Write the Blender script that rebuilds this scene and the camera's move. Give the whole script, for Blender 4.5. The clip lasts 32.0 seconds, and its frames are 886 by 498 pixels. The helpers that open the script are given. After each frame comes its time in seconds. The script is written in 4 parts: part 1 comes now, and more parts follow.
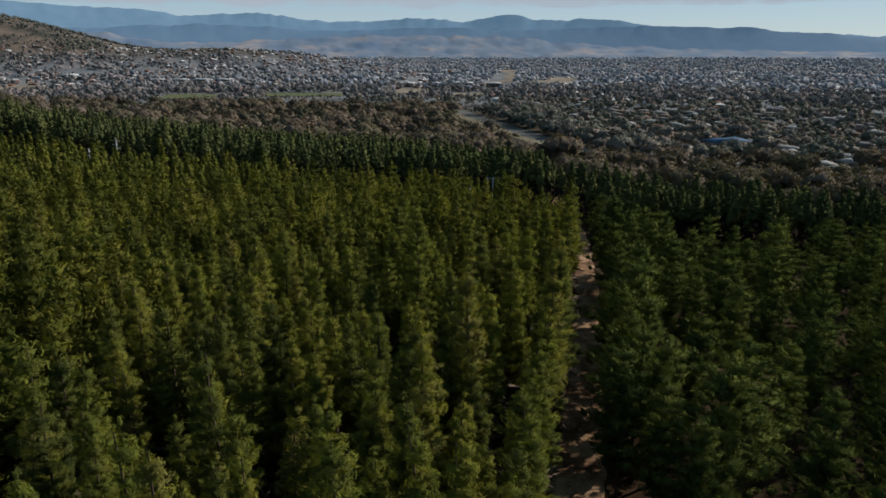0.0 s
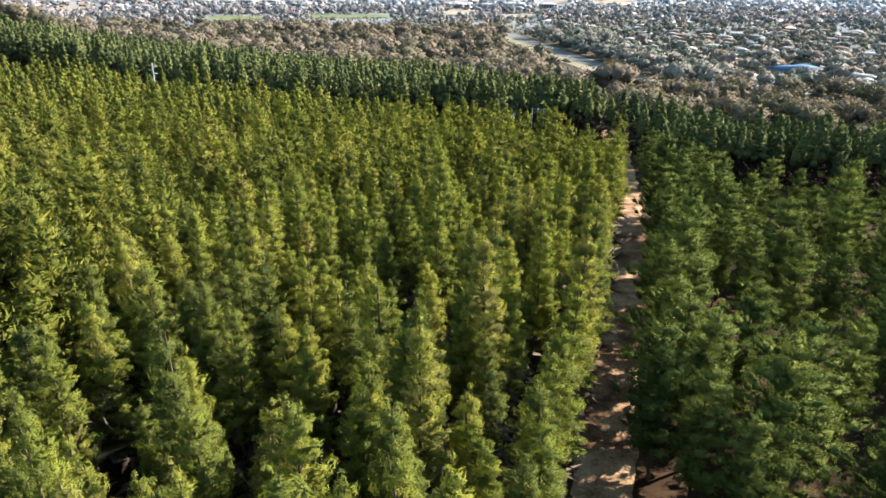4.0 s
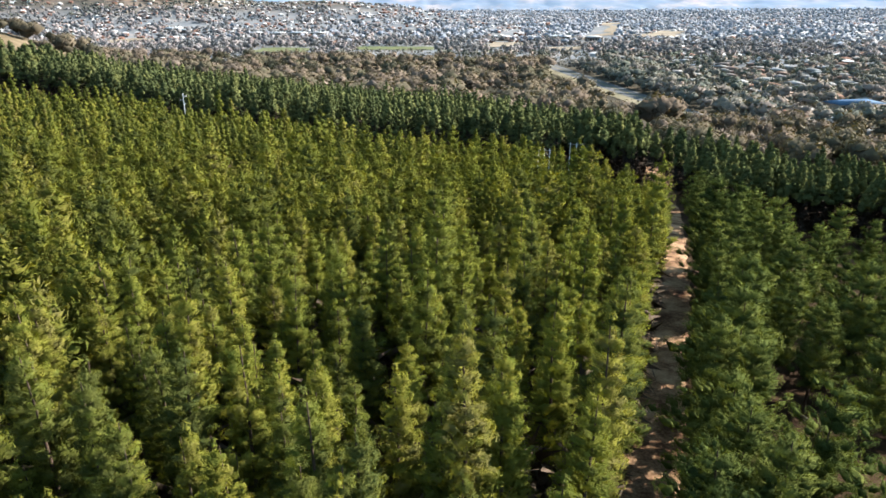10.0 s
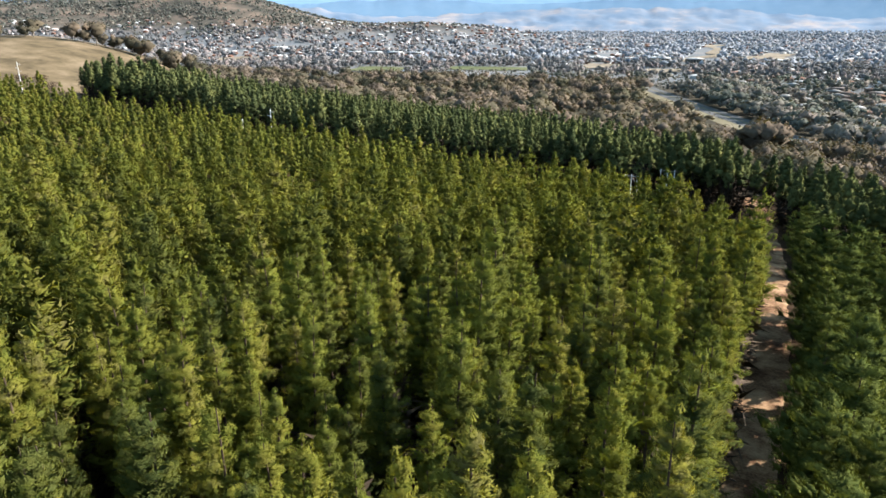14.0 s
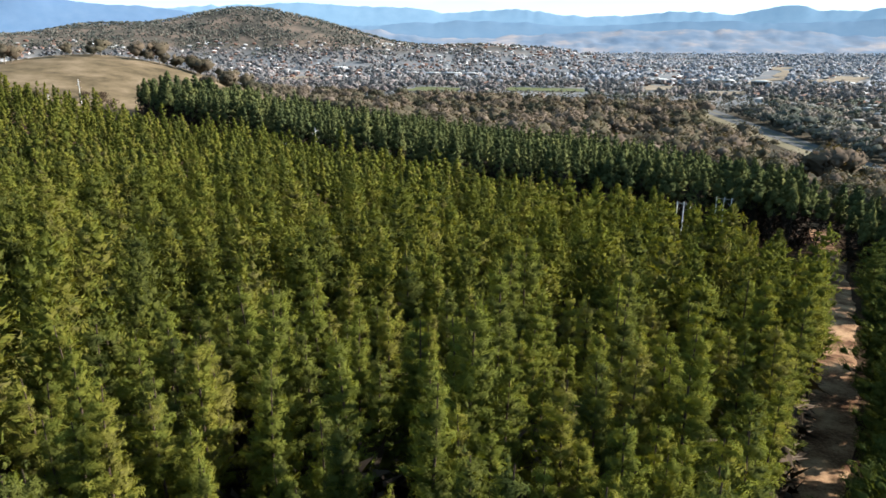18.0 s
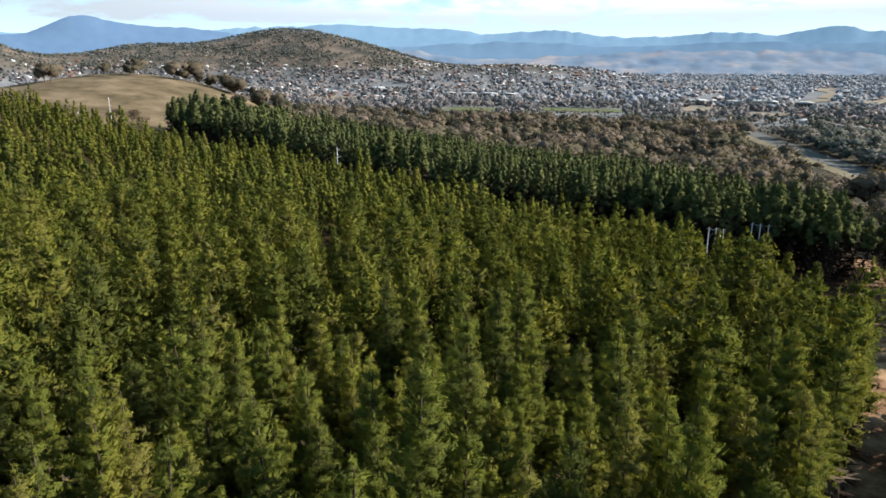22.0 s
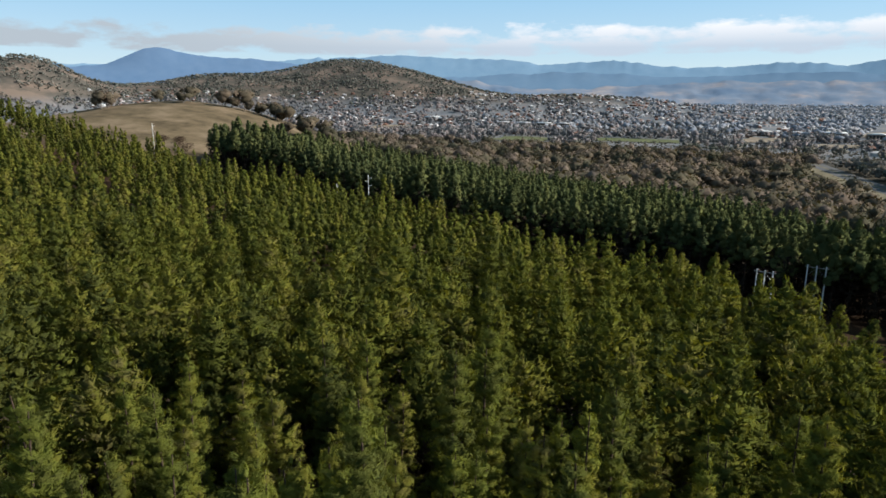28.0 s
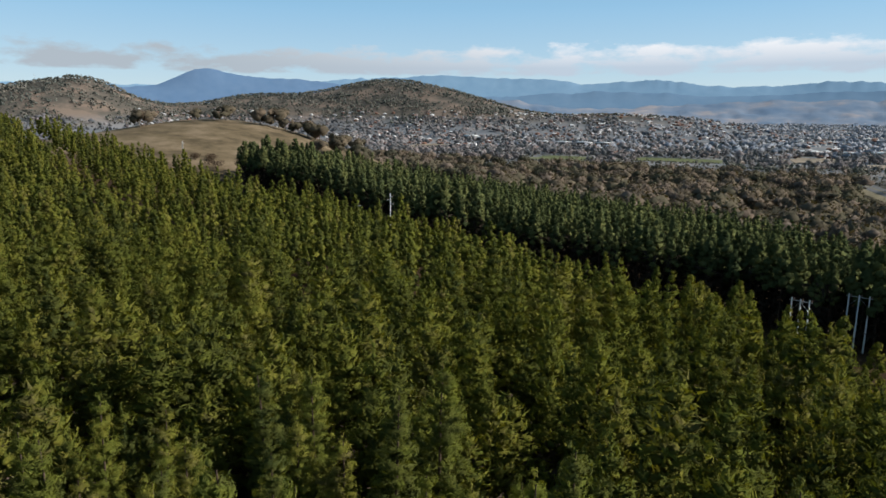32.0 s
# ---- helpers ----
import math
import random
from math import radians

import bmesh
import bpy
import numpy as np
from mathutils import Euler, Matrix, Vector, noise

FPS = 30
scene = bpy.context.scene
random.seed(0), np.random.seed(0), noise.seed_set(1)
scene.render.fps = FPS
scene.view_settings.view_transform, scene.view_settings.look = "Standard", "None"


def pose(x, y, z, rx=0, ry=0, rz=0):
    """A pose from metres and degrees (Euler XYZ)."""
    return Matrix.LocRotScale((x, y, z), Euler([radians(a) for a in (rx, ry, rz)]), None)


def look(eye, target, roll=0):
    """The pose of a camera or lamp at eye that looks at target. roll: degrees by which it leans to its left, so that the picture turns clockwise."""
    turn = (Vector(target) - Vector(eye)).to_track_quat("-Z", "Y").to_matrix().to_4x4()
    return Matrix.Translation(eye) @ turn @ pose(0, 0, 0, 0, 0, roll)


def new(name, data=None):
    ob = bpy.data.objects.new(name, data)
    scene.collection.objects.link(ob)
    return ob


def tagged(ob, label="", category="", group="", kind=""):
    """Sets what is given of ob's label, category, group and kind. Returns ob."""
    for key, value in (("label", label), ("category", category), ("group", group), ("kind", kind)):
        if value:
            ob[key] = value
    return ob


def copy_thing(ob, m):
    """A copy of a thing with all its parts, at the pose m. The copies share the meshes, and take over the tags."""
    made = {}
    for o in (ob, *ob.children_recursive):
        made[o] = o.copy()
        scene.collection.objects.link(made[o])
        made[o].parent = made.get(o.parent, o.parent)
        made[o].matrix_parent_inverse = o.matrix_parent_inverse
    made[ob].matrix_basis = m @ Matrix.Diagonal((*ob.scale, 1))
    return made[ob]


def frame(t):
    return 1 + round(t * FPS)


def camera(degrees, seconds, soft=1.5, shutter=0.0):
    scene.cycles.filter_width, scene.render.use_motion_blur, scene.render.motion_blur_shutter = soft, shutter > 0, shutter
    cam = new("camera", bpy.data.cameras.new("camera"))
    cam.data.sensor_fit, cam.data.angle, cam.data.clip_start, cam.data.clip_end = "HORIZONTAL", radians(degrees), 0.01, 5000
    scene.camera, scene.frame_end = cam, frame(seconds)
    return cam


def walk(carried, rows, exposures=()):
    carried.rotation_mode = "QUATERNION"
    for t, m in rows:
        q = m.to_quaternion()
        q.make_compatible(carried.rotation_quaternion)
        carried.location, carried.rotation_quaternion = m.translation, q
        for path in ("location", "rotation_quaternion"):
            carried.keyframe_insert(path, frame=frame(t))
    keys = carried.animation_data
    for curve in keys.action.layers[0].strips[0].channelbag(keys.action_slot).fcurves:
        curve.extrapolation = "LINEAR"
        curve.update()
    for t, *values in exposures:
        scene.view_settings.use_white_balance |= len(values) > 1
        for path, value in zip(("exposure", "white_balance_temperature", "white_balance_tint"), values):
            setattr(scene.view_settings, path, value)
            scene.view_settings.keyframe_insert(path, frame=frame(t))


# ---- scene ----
# ---- the camera and its flight ----
cam = camera(67.46, 32.0, soft=1.6)
# seconds, eye x, y, z, heading to the left of +y, tilt, roll
FLIGHT = [
    (0, -3.79, -10.84, 45.65, -5.049, -16.761, 0.160), (0.5, -3.53, -10.10, 45.73, -4.352, -19.315, 0.238), (1, -3.24, -9.35, 45.82, -4.391, -21.906, 0.273),
    (1.5, -2.90, -8.54, 45.93, -4.338, -24.054, 0.183), (2, -2.51, -7.70, 46.01, -3.229, -23.893, 0.241), (2.5, -2.10, -6.83, 46.02, -2.271, -23.597, -0.044),
    (3, -1.72, -5.93, 45.94, -1.674, -23.363, -0.164), (3.5, -1.37, -5.02, 45.78, -1.150, -23.187, -0.114), (5.5, -0.33, -0.94, 45.09, -0.242, -22.345, -0.099),
    (6, -0.00, 0.00, 45.00, 0.011, -22.121, -0.091), (6.5, 0.33, 0.95, 44.92, 0.382, -21.908, -0.103), (7, 0.64, 1.90, 44.83, 0.888, -21.678, -0.115),
    (7.5, 0.93, 2.86, 44.73, 1.292, -21.450, -0.098), (8, 1.23, 3.81, 44.64, 1.756, -21.249, -0.097), (8.5, 1.56, 4.78, 44.58, 2.237, -21.054, -0.120),
    (9, 1.91, 5.74, 44.50, 2.586, -20.851, -0.142), (9.5, 2.26, 6.69, 44.39, 2.895, -20.652, -0.136), (10, 2.58, 7.63, 44.29, 3.102, -20.457, -0.182),
    (10.5, 2.86, 8.58, 44.17, 3.236, -20.263, -0.151), (11, 3.15, 9.54, 44.04, 3.540, -20.041, -0.188), (11.5, 3.45, 10.48, 43.90, 3.813, -19.837, -0.179),
    (12, 3.77, 11.40, 43.75, 4.449, -19.643, -0.152), (12.5, 4.07, 12.31, 43.62, 6.961, -19.433, -0.182), (13, 4.35, 13.20, 43.53, 8.565, -19.207, -0.171),
    (13.5, 4.61, 14.08, 43.46, 9.684, -18.999, -0.128), (14, 4.90, 14.98, 43.42, 10.984, -18.809, -0.083), (14.5, 5.22, 15.89, 43.40, 11.570, -18.598, -0.019),
    (16.5, 6.48, 19.60, 43.01, 14.032, -17.767, 0.014), (17, 6.77, 20.51, 42.92, 14.706, -17.536, 0.058), (17.5, 7.07, 21.42, 42.82, 15.182, -17.309, 0.035),
    (18, 7.39, 22.37, 42.70, 15.888, -17.116, 0.034), (18.5, 7.73, 23.32, 42.57, 16.584, -16.901, 0.042), (19, 8.07, 24.26, 42.45, 17.145, -16.711, 0.009),
    (19.5, 8.42, 25.21, 42.38, 17.293, -16.499, 0.029), (20, 8.76, 26.18, 42.33, 17.596, -16.274, 0.001), (20.5, 9.07, 27.15, 42.27, 17.685, -16.064, 0.022),
    (21, 9.33, 28.12, 42.17, 18.183, -15.880, 0.048), (21.5, 9.57, 29.11, 42.04, 18.742, -15.668, 0.042), (22, 9.79, 30.10, 41.94, 19.096, -15.461, 0.072),
    (22.5, 10.01, 31.10, 41.84, 19.323, -15.241, 0.074), (23, 10.25, 32.09, 41.72, 19.531, -15.052, 0.087), (23.5, 10.53, 33.07, 41.60, 19.864, -14.842, 0.056),
    (24, 10.82, 34.06, 41.48, 20.154, -14.668, 0.086), (24.5, 11.12, 34.99, 41.40, 20.392, -14.458, 0.081), (25, 11.43, 35.89, 41.35, 21.223, -14.249, 0.083),
    (25.5, 11.77, 36.77, 41.31, 22.083, -14.063, 0.139), (27.5, 13.09, 40.41, 41.21, 23.571, -13.222, 0.234), (28, 13.43, 41.33, 41.09, 23.943, -13.037, 0.213),
    (28.5, 13.77, 42.24, 40.97, 24.519, -12.830, 0.176), (29, 14.07, 43.18, 40.88, 24.787, -12.660, 0.211), (29.5, 14.39, 44.15, 40.80, 25.329, -12.456, 0.203),
    (30, 14.71, 45.13, 40.72, 25.622, -12.245, 0.217), (30.5, 15.03, 46.09, 40.64, 25.876, -12.046, 0.211), (31, 15.37, 47.02, 40.57, 26.166, -11.843, 0.208),
    (31.5, 15.72, 47.90, 40.51, 26.414, -11.653, 0.249), (32, 16.08, 48.78, 40.48, 27.456, -11.441, 0.245),
]


def flown(x, y, z, yaw, pitch, roll):
    a, b = radians(yaw), radians(pitch)
    ahead = Vector((-math.sin(a) * math.cos(b), math.cos(a) * math.cos(b), math.sin(b)))
    return look((x, y, z), Vector((x, y, z)) + ahead * 10, roll)


EXPOSURES = [(0.0, 0.35), (0.5, 1.1), (1.0, 1.95), (2.0, 2.6), (6.0, 2.45), (13.0, 2.05), (19.0, 1.62), (25.0, 1.16), (32.0, 0.77)]
walk(cam, [(t, flown(*p)) for t, *p in FLIGHT], EXPOSURES)

# ---- sky and sun ----
SUN_AZ, SUN_EL = radians(64), radians(28)
world = bpy.data.worlds.new("sky")
scene.world = world
world.use_nodes = True
wt = world.node_tree
wt.nodes.clear()


def node(tree, kind, **values):
    n = tree.nodes.new(kind)
    for key, value in values.items():
        if key in n.inputs:
            n.inputs[key].default_value = value
    return n


sky = wt.nodes.new("ShaderNodeTexSky")
sky.sky_type = "NISHITA"
sky.sun_disc = False
sky.sun_elevation, sky.sun_rotation = SUN_EL, SUN_AZ
sky.altitude, sky.air_density, sky.dust_density, sky.ozone_density = 600, 1.0, 0.1, 1.6
coord = wt.nodes.new("ShaderNodeTexCoord")
split = wt.nodes.new("ShaderNodeSeparateXYZ")
wt.links.new(coord.outputs["Generated"], split.inputs[0])
# a long bank of cumulus low over the ranges
stretch = node(wt, "ShaderNodeMapping")
stretch.inputs["Scale"].default_value = (7.0, 7.0, 22.0)
wt.links.new(coord.outputs["Generated"], stretch.inputs["Vector"])
puffs = node(wt, "ShaderNodeTexNoise", Scale=1.5, Detail=8.0, Roughness=0.58)
wt.links.new(stretch.outputs[0], puffs.inputs["Vector"])
band = wt.nodes.new("ShaderNodeValToRGB")
for pos, v in ((0.048, 0.0), (0.058, 0.40), (0.070, 0.50), (0.088, 0.42), (0.104, 0.2), (0.118, 0.0)):
    e = band.color_ramp.elements.new(pos)
    e.color = (v, v, v, 1)
band.color_ramp.elements[-1].color = (0, 0, 0, 1)
wt.links.new(split.outputs["Z"], band.inputs[0])
add = node(wt, "ShaderNodeMath")
add.operation = "ADD"
side = wt.nodes.new("ShaderNodeMapRange")
side.inputs["From Min"].default_value, side.inputs["From Max"].default_value = -0.72, -0.30
side.inputs["To Min"].default_value, side.inputs["To Max"].default_value = 0.0, 1.0
wt.links.new(split.outputs["X"], side.inputs["Value"])
thin = node(wt, "ShaderNodeMath")
thin.operation = "MULTIPLY_ADD"
thin.inputs[1].default_value, thin.inputs[2].default_value = 0.07, -0.065
wt.links.new(side.outputs[0], thin.inputs[0])
spread_ = node(wt, "ShaderNodeMath")
spread_.operation = "ADD"
wt.links.new(puffs.outputs["Fac"], spread_.inputs[0])
wt.links.new(thin.outputs[0], spread_.inputs[1])
wt.links.new(spread_.outputs[0], add.inputs[0])
wt.links.new(band.outputs[0], add.inputs[1])
edge = wt.nodes.new("ShaderNodeValToRGB")
edge.color_ramp.elements[0].position, edge.color_ramp.elements[1].position = 0.80, 0.94
wt.links.new(add.outputs[0], edge.inputs[0])
cloud = wt.nodes.new("ShaderNodeMix")
cloud.data_type = "RGBA"
# the bank's underside is grey
under = wt.nodes.new("ShaderNodeValToRGB")
under.color_ramp.elements[0].position, under.color_ramp.elements[0].color = 0.066, (0.56, 0.66, 0.78, 1)
under.color_ramp.elements[1].position, under.color_ramp.elements[1].color = 0.094, (0.92, 0.95, 1.0, 1)
wt.links.new(split.outputs["Z"], under.inputs[0])
lift = wt.nodes.new("ShaderNodeVectorMath")
lift.operation = "SCALE"
lift.inputs["Scale"].default_value = 10.6
grey = wt.nodes.new("ShaderNodeMix")
grey.data_type = "RGBA"
grey.inputs["A"].default_value = (0.47, 0.54, 0.61, 1)
wt.links.new(side.outputs[0], grey.inputs["Factor"])
wt.links.new(under.outputs[0], grey.inputs["B"])
wt.links.new(grey.outputs["Result"], lift.inputs[0])
wt.links.new(lift.outputs[0], cloud.inputs["B"])
wt.links.new(edge.outputs[0], cloud.inputs["Factor"])
tint = wt.nodes.new("ShaderNodeMix")
tint.data_type = "RGBA"
deepen = wt.nodes.new("ShaderNodeValToRGB")
deepen.color_ramp.elements[0].position, deepen.color_ramp.elements[0].color = 0.2, (0.7, 0.7, 0.7, 1)
deepen.color_ramp.elements[1].position, deepen.color_ramp.elements[1].color = 0.45, (0.6, 0.6, 0.6, 1)
wt.links.new(split.outputs["Z"], deepen.inputs[0])
wt.links.new(deepen.outputs[0], tint.inputs["Factor"])
pale = wt.nodes.new("ShaderNodeValToRGB")
pale.color_ramp.elements[0].position, pale.color_ramp.elements[0].color = 0.02, (0.63, 0.82, 0.97, 1)
pale.color_ramp.elements[1].position, pale.color_ramp.elements[1].color = 0.15, (0.34, 0.66, 0.96, 1)
wt.links.new(split.outputs["Z"], pale.inputs[0])
glow_ = wt.nodes.new("ShaderNodeVectorMath")
glow_.operation = "SCALE"
glow_.inputs["Scale"].default_value = 10.7
wt.links.new(pale.outputs[0], glow_.inputs[0])
wt.links.new(glow_.outputs[0], tint.inputs["B"])
wt.links.new(sky.outputs[0], tint.inputs["A"])
zenith = wt.nodes.new("ShaderNodeValToRGB")
zenith.color_ramp.elements[0].position, zenith.color_ramp.elements[0].color = 0.14, (1, 1, 1, 1)
zenith.color_ramp.elements[1].position, zenith.color_ramp.elements[1].color = 0.45, (0.72, 0.67, 0.62, 1)
wt.links.new(split.outputs["Z"], zenith.inputs[0])
deep_sky = wt.nodes.new("ShaderNodeMix")
deep_sky.data_type, deep_sky.blend_type = "RGBA", "MULTIPLY"
deep_sky.inputs["Factor"].default_value = 1.0
wt.links.new(tint.outputs["Result"], deep_sky.inputs["A"])
wt.links.new(zenith.outputs[0], deep_sky.inputs["B"])
wt.links.new(deep_sky.outputs["Result"], cloud.inputs["A"])
back = node(wt, "ShaderNodeBackground", Strength=0.052)
wt.links.new(cloud.outputs["Result"], back.inputs["Color"])
wout = wt.nodes.new("ShaderNodeOutputWorld")
wt.links.new(back.outputs[0], wout.inputs[0])

sun = new("sun", bpy.data.lights.new("sun", "SUN"))
sun.data.energy, sun.data.angle, sun.data.color = 5.0, radians(0.5), (1.0, 0.945, 0.86)
to_sun = Vector((math.sin(SUN_AZ) * math.cos(SUN_EL), math.cos(SUN_AZ) * math.cos(SUN_EL), math.sin(SUN_EL)))
sun.matrix_world = look(to_sun * 200, (0, 0, 0))


# ---- materials ----
def material(name, colours, scale=1.0, rough=0.9, bump=0.0, through_leaf=0.0, island=0.0, each=0.0, detail=4.0, metal=0.0, glow=0.0, fine=0.0, spread=0.5, tinted=0.0):
    """A surface whose colour wanders between the given colours, by noise in metres."""
    m = bpy.data.materials.new(name)
    m.use_nodes = True
    t = m.node_tree
    t.nodes.clear()
    geo = t.nodes.new("ShaderNodeNewGeometry")
    noise_ = node(t, "ShaderNodeTexNoise", Scale=scale, Detail=detail, Roughness=0.6)
    t.links.new(geo.outputs["Position"], noise_.inputs["Vector"])
    value = noise_.outputs["Fac"]

    def plus(a, b, k):
        s = t.nodes.new("ShaderNodeMath")
        s.operation = "MULTIPLY_ADD"
        s.inputs[1].default_value = k
        c = t.nodes.new("ShaderNodeMath")
        c.operation = "SUBTRACT"
        c.inputs[1].default_value = 0.5
        t.links.new(b, c.inputs[0])
        t.links.new(c.outputs[0], s.inputs[0])
        t.links.new(a, s.inputs[2])
        return s.outputs[0]

    if fine:
        n2 = node(t, "ShaderNodeTexNoise", Scale=scale * 14, Detail=3.0)
        t.links.new(geo.outputs["Position"], n2.inputs["Vector"])
        value = plus(value, n2.outputs["Fac"], fine)
    if island:
        value = plus(value, geo.outputs["Random Per Island"], island)
    if each:
        info = t.nodes.new("ShaderNodeObjectInfo")
        value = plus(value, info.outputs["Random"], each)
    if tinted:
        own = t.nodes.new("ShaderNodeAttribute")
        own.attribute_name = "tint"
        value = plus(value, own.outputs["Fac"], tinted)
    ramp = t.nodes.new("ShaderNodeValToRGB")
    els = ramp.color_ramp.elements
    while len(els) < len(colours):
        els.new(0.5)
    for i, c in enumerate(colours):
        els[i].position = 0.5 - spread / 2 + spread * i / max(1, len(colours) - 1)
        els[i].color = (*c, 1)
    t.links.new(value, ramp.inputs[0])
    out = t.nodes.new("ShaderNodeOutputMaterial")
    if through_leaf:
        d = t.nodes.new("ShaderNodeBsdfDiffuse")
        tr = t.nodes.new("ShaderNodeBsdfTranslucent")
        mix = node(t, "ShaderNodeMixShader", Fac=through_leaf)
        t.links.new(ramp.outputs[0], d.inputs["Color"])
        warm = t.nodes.new("ShaderNodeMix")
        warm.data_type, warm.blend_type = "RGBA", "MULTIPLY"
        warm.inputs["Factor"].default_value = 1.0
        warm.inputs["B"].default_value = (1.25, 1.2, 0.40, 1)
        t.links.new(ramp.outputs[0], warm.inputs["A"])
        t.links.new(warm.outputs["Result"], tr.inputs["Color"])
        t.links.new(d.outputs[0], mix.inputs[1])
        t.links.new(tr.outputs[0], mix.inputs[2])
        t.links.new(mix.outputs[0], out.inputs[0])
        if bump:
            fuzz = node(t, "ShaderNodeTexNoise", Scale=6.0, Detail=4.0, Roughness=0.7)
            t.links.new(geo.outputs["Position"], fuzz.inputs["Vector"])
            bp = node(t, "ShaderNodeBump", Strength=1.0, Distance=bump)
            t.links.new(fuzz.outputs["Fac"], bp.inputs["Height"])
            t.links.new(bp.outputs[0], d.inputs["Normal"])
    else:
        b = node(t, "ShaderNodeBsdfPrincipled", Roughness=rough, Metallic=metal)
        b.inputs["Specular IOR Level"].default_value = 0.3 if rough < 0.8 else 0.03
        t.links.new(ramp.outputs[0], b.inputs["Base Color"])
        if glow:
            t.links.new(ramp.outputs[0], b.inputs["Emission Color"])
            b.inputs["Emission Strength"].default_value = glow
        if bump:
            bp = node(t, "ShaderNodeBump", Strength=0.6, Distance=bump)
            t.links.new(value, bp.inputs["Height"])
            t.links.new(bp.outputs[0], b.inputs["Normal"])
        t.links.new(b.outputs[0], out.inputs[0])
    return m


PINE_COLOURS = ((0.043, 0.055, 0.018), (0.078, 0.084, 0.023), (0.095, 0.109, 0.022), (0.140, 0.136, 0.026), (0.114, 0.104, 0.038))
# one needle colour, lightened here and darkened below to even out crown shading
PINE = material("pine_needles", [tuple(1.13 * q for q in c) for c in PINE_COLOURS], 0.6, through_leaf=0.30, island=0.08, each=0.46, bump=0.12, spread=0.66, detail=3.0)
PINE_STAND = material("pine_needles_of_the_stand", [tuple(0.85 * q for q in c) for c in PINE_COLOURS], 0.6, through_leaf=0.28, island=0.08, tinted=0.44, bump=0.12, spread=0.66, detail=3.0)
PINE_SIDE = material("roadside_pine_needles", ((0.030, 0.043, 0.015), (0.062, 0.078, 0.023), (0.106, 0.118, 0.032)), 0.6, through_leaf=0.22, island=0.10, each=0.25, bump=0.12, spread=0.5, detail=3.0)
PINE_FAR = material("pine_needles_deep_green", ((0.038, 0.050, 0.024), (0.064, 0.076, 0.031), (0.102, 0.108, 0.040)), 0.3, through_leaf=0.08, island=0.10, tinted=0.35, bump=0.2, spread=0.5, detail=3.0)
# near-black copy of the dry twigs; shade below the crowns is in its colour
SHADE_DEADWOOD = material("shade_dark_branches", ((0.016, 0.013, 0.010), (0.034, 0.026, 0.020)), 0.6, through_leaf=0.0, island=0.2)
DRY_TWIG = material("dry_pine_twigs", ((0.050, 0.038, 0.028), (0.090, 0.066, 0.050)), 0.6, through_leaf=0.0, island=0.3)
BARK = material("pine_bark", ((0.037, 0.025, 0.019), (0.087, 0.062, 0.046)), 3.0, bump=0.02)
GUM = material("gum_leaves", ((0.062, 0.060, 0.042), (0.080, 0.071, 0.050), (0.096, 0.078, 0.058), (0.108, 0.084, 0.066), (0.124, 0.100, 0.083)), 0.012, through_leaf=0.14, island=0.12, tinted=0.5, detail=7.0, spread=0.55)
# the next three leaf colours hold air haze: paler and greyer, then bluer
GARDEN = material("garden_tree_leaves", ((0.076, 0.085, 0.073), (0.108, 0.110, 0.096), (0.140, 0.128, 0.114), (0.168, 0.140, 0.126)), 0.02, through_leaf=0.1, island=0.12, tinted=0.6, detail=6.0, spread=0.55)
TOWN_GREEN = material("hazy_gum_leaves", ((0.140, 0.161, 0.200), (0.186, 0.206, 0.246), (0.236, 0.248, 0.280), (0.262, 0.256, 0.270)), 0.008, through_leaf=0.1, island=0.1, tinted=0.45, detail=6.0, spread=0.4)
TOWN_BROWN = material("hazy_town_leaves", ((0.092, 0.097, 0.106), (0.126, 0.126, 0.132), (0.166, 0.152, 0.156), (0.190, 0.162, 0.162)), 0.008, through_leaf=0.1, island=0.1, tinted=0.45, detail=6.0, spread=0.4)
HILL_GUM = material("dark_gum_leaves", ((0.050, 0.047, 0.032), (0.080, 0.067, 0.048), (0.112, 0.086, 0.064)), 0.15, through_leaf=0.12, island=0.15, each=0.4, detail=4.0, spread=0.5)
HILL_GREEN = material("hill_scrub_leaves", ((0.070, 0.078, 0.072), (0.098, 0.102, 0.090), (0.135, 0.122, 0.106)), 0.006, through_leaf=0.1, island=0.1, tinted=0.5, detail=6.0, spread=0.5)
GUM_BARK = material("gum_bark", ((0.099, 0.081, 0.062), (0.211, 0.180, 0.149)), 2.0)
TRACK = material("sandy_clay", ((0.036, 0.018, 0.011), (0.104, 0.055, 0.031), (0.240, 0.145, 0.084), (0.340, 0.225, 0.135)), 0.28, bump=0.06, fine=0.35, spread=0.42)
ASPHALT = material("worn_asphalt", ((0.085, 0.085, 0.088), (0.115, 0.114, 0.114)), 0.3, fine=0.3)
VERGE = material("dry_verge", ((0.098, 0.088, 0.056), (0.142, 0.124, 0.083), (0.178, 0.152, 0.108)), 0.05, fine=0.4)
FIELD = material("irrigated_grass", ((0.085, 0.098, 0.048), (0.115, 0.120, 0.062)), 0.03, fine=0.3)
BARE = material("bare_earth", ((0.13, 0.105, 0.078), (0.20, 0.165, 0.125), (0.27, 0.23, 0.18)), 0.02, fine=0.4)
POLE = material("weathered_pole", ((0.48, 0.47, 0.45), (0.64, 0.63, 0.61)), 2.0)
STEEL = material("galvanised_steel", ((0.248, 0.254, 0.260), (0.341, 0.347, 0.353)), 4.0, rough=0.45, metal=0.6)
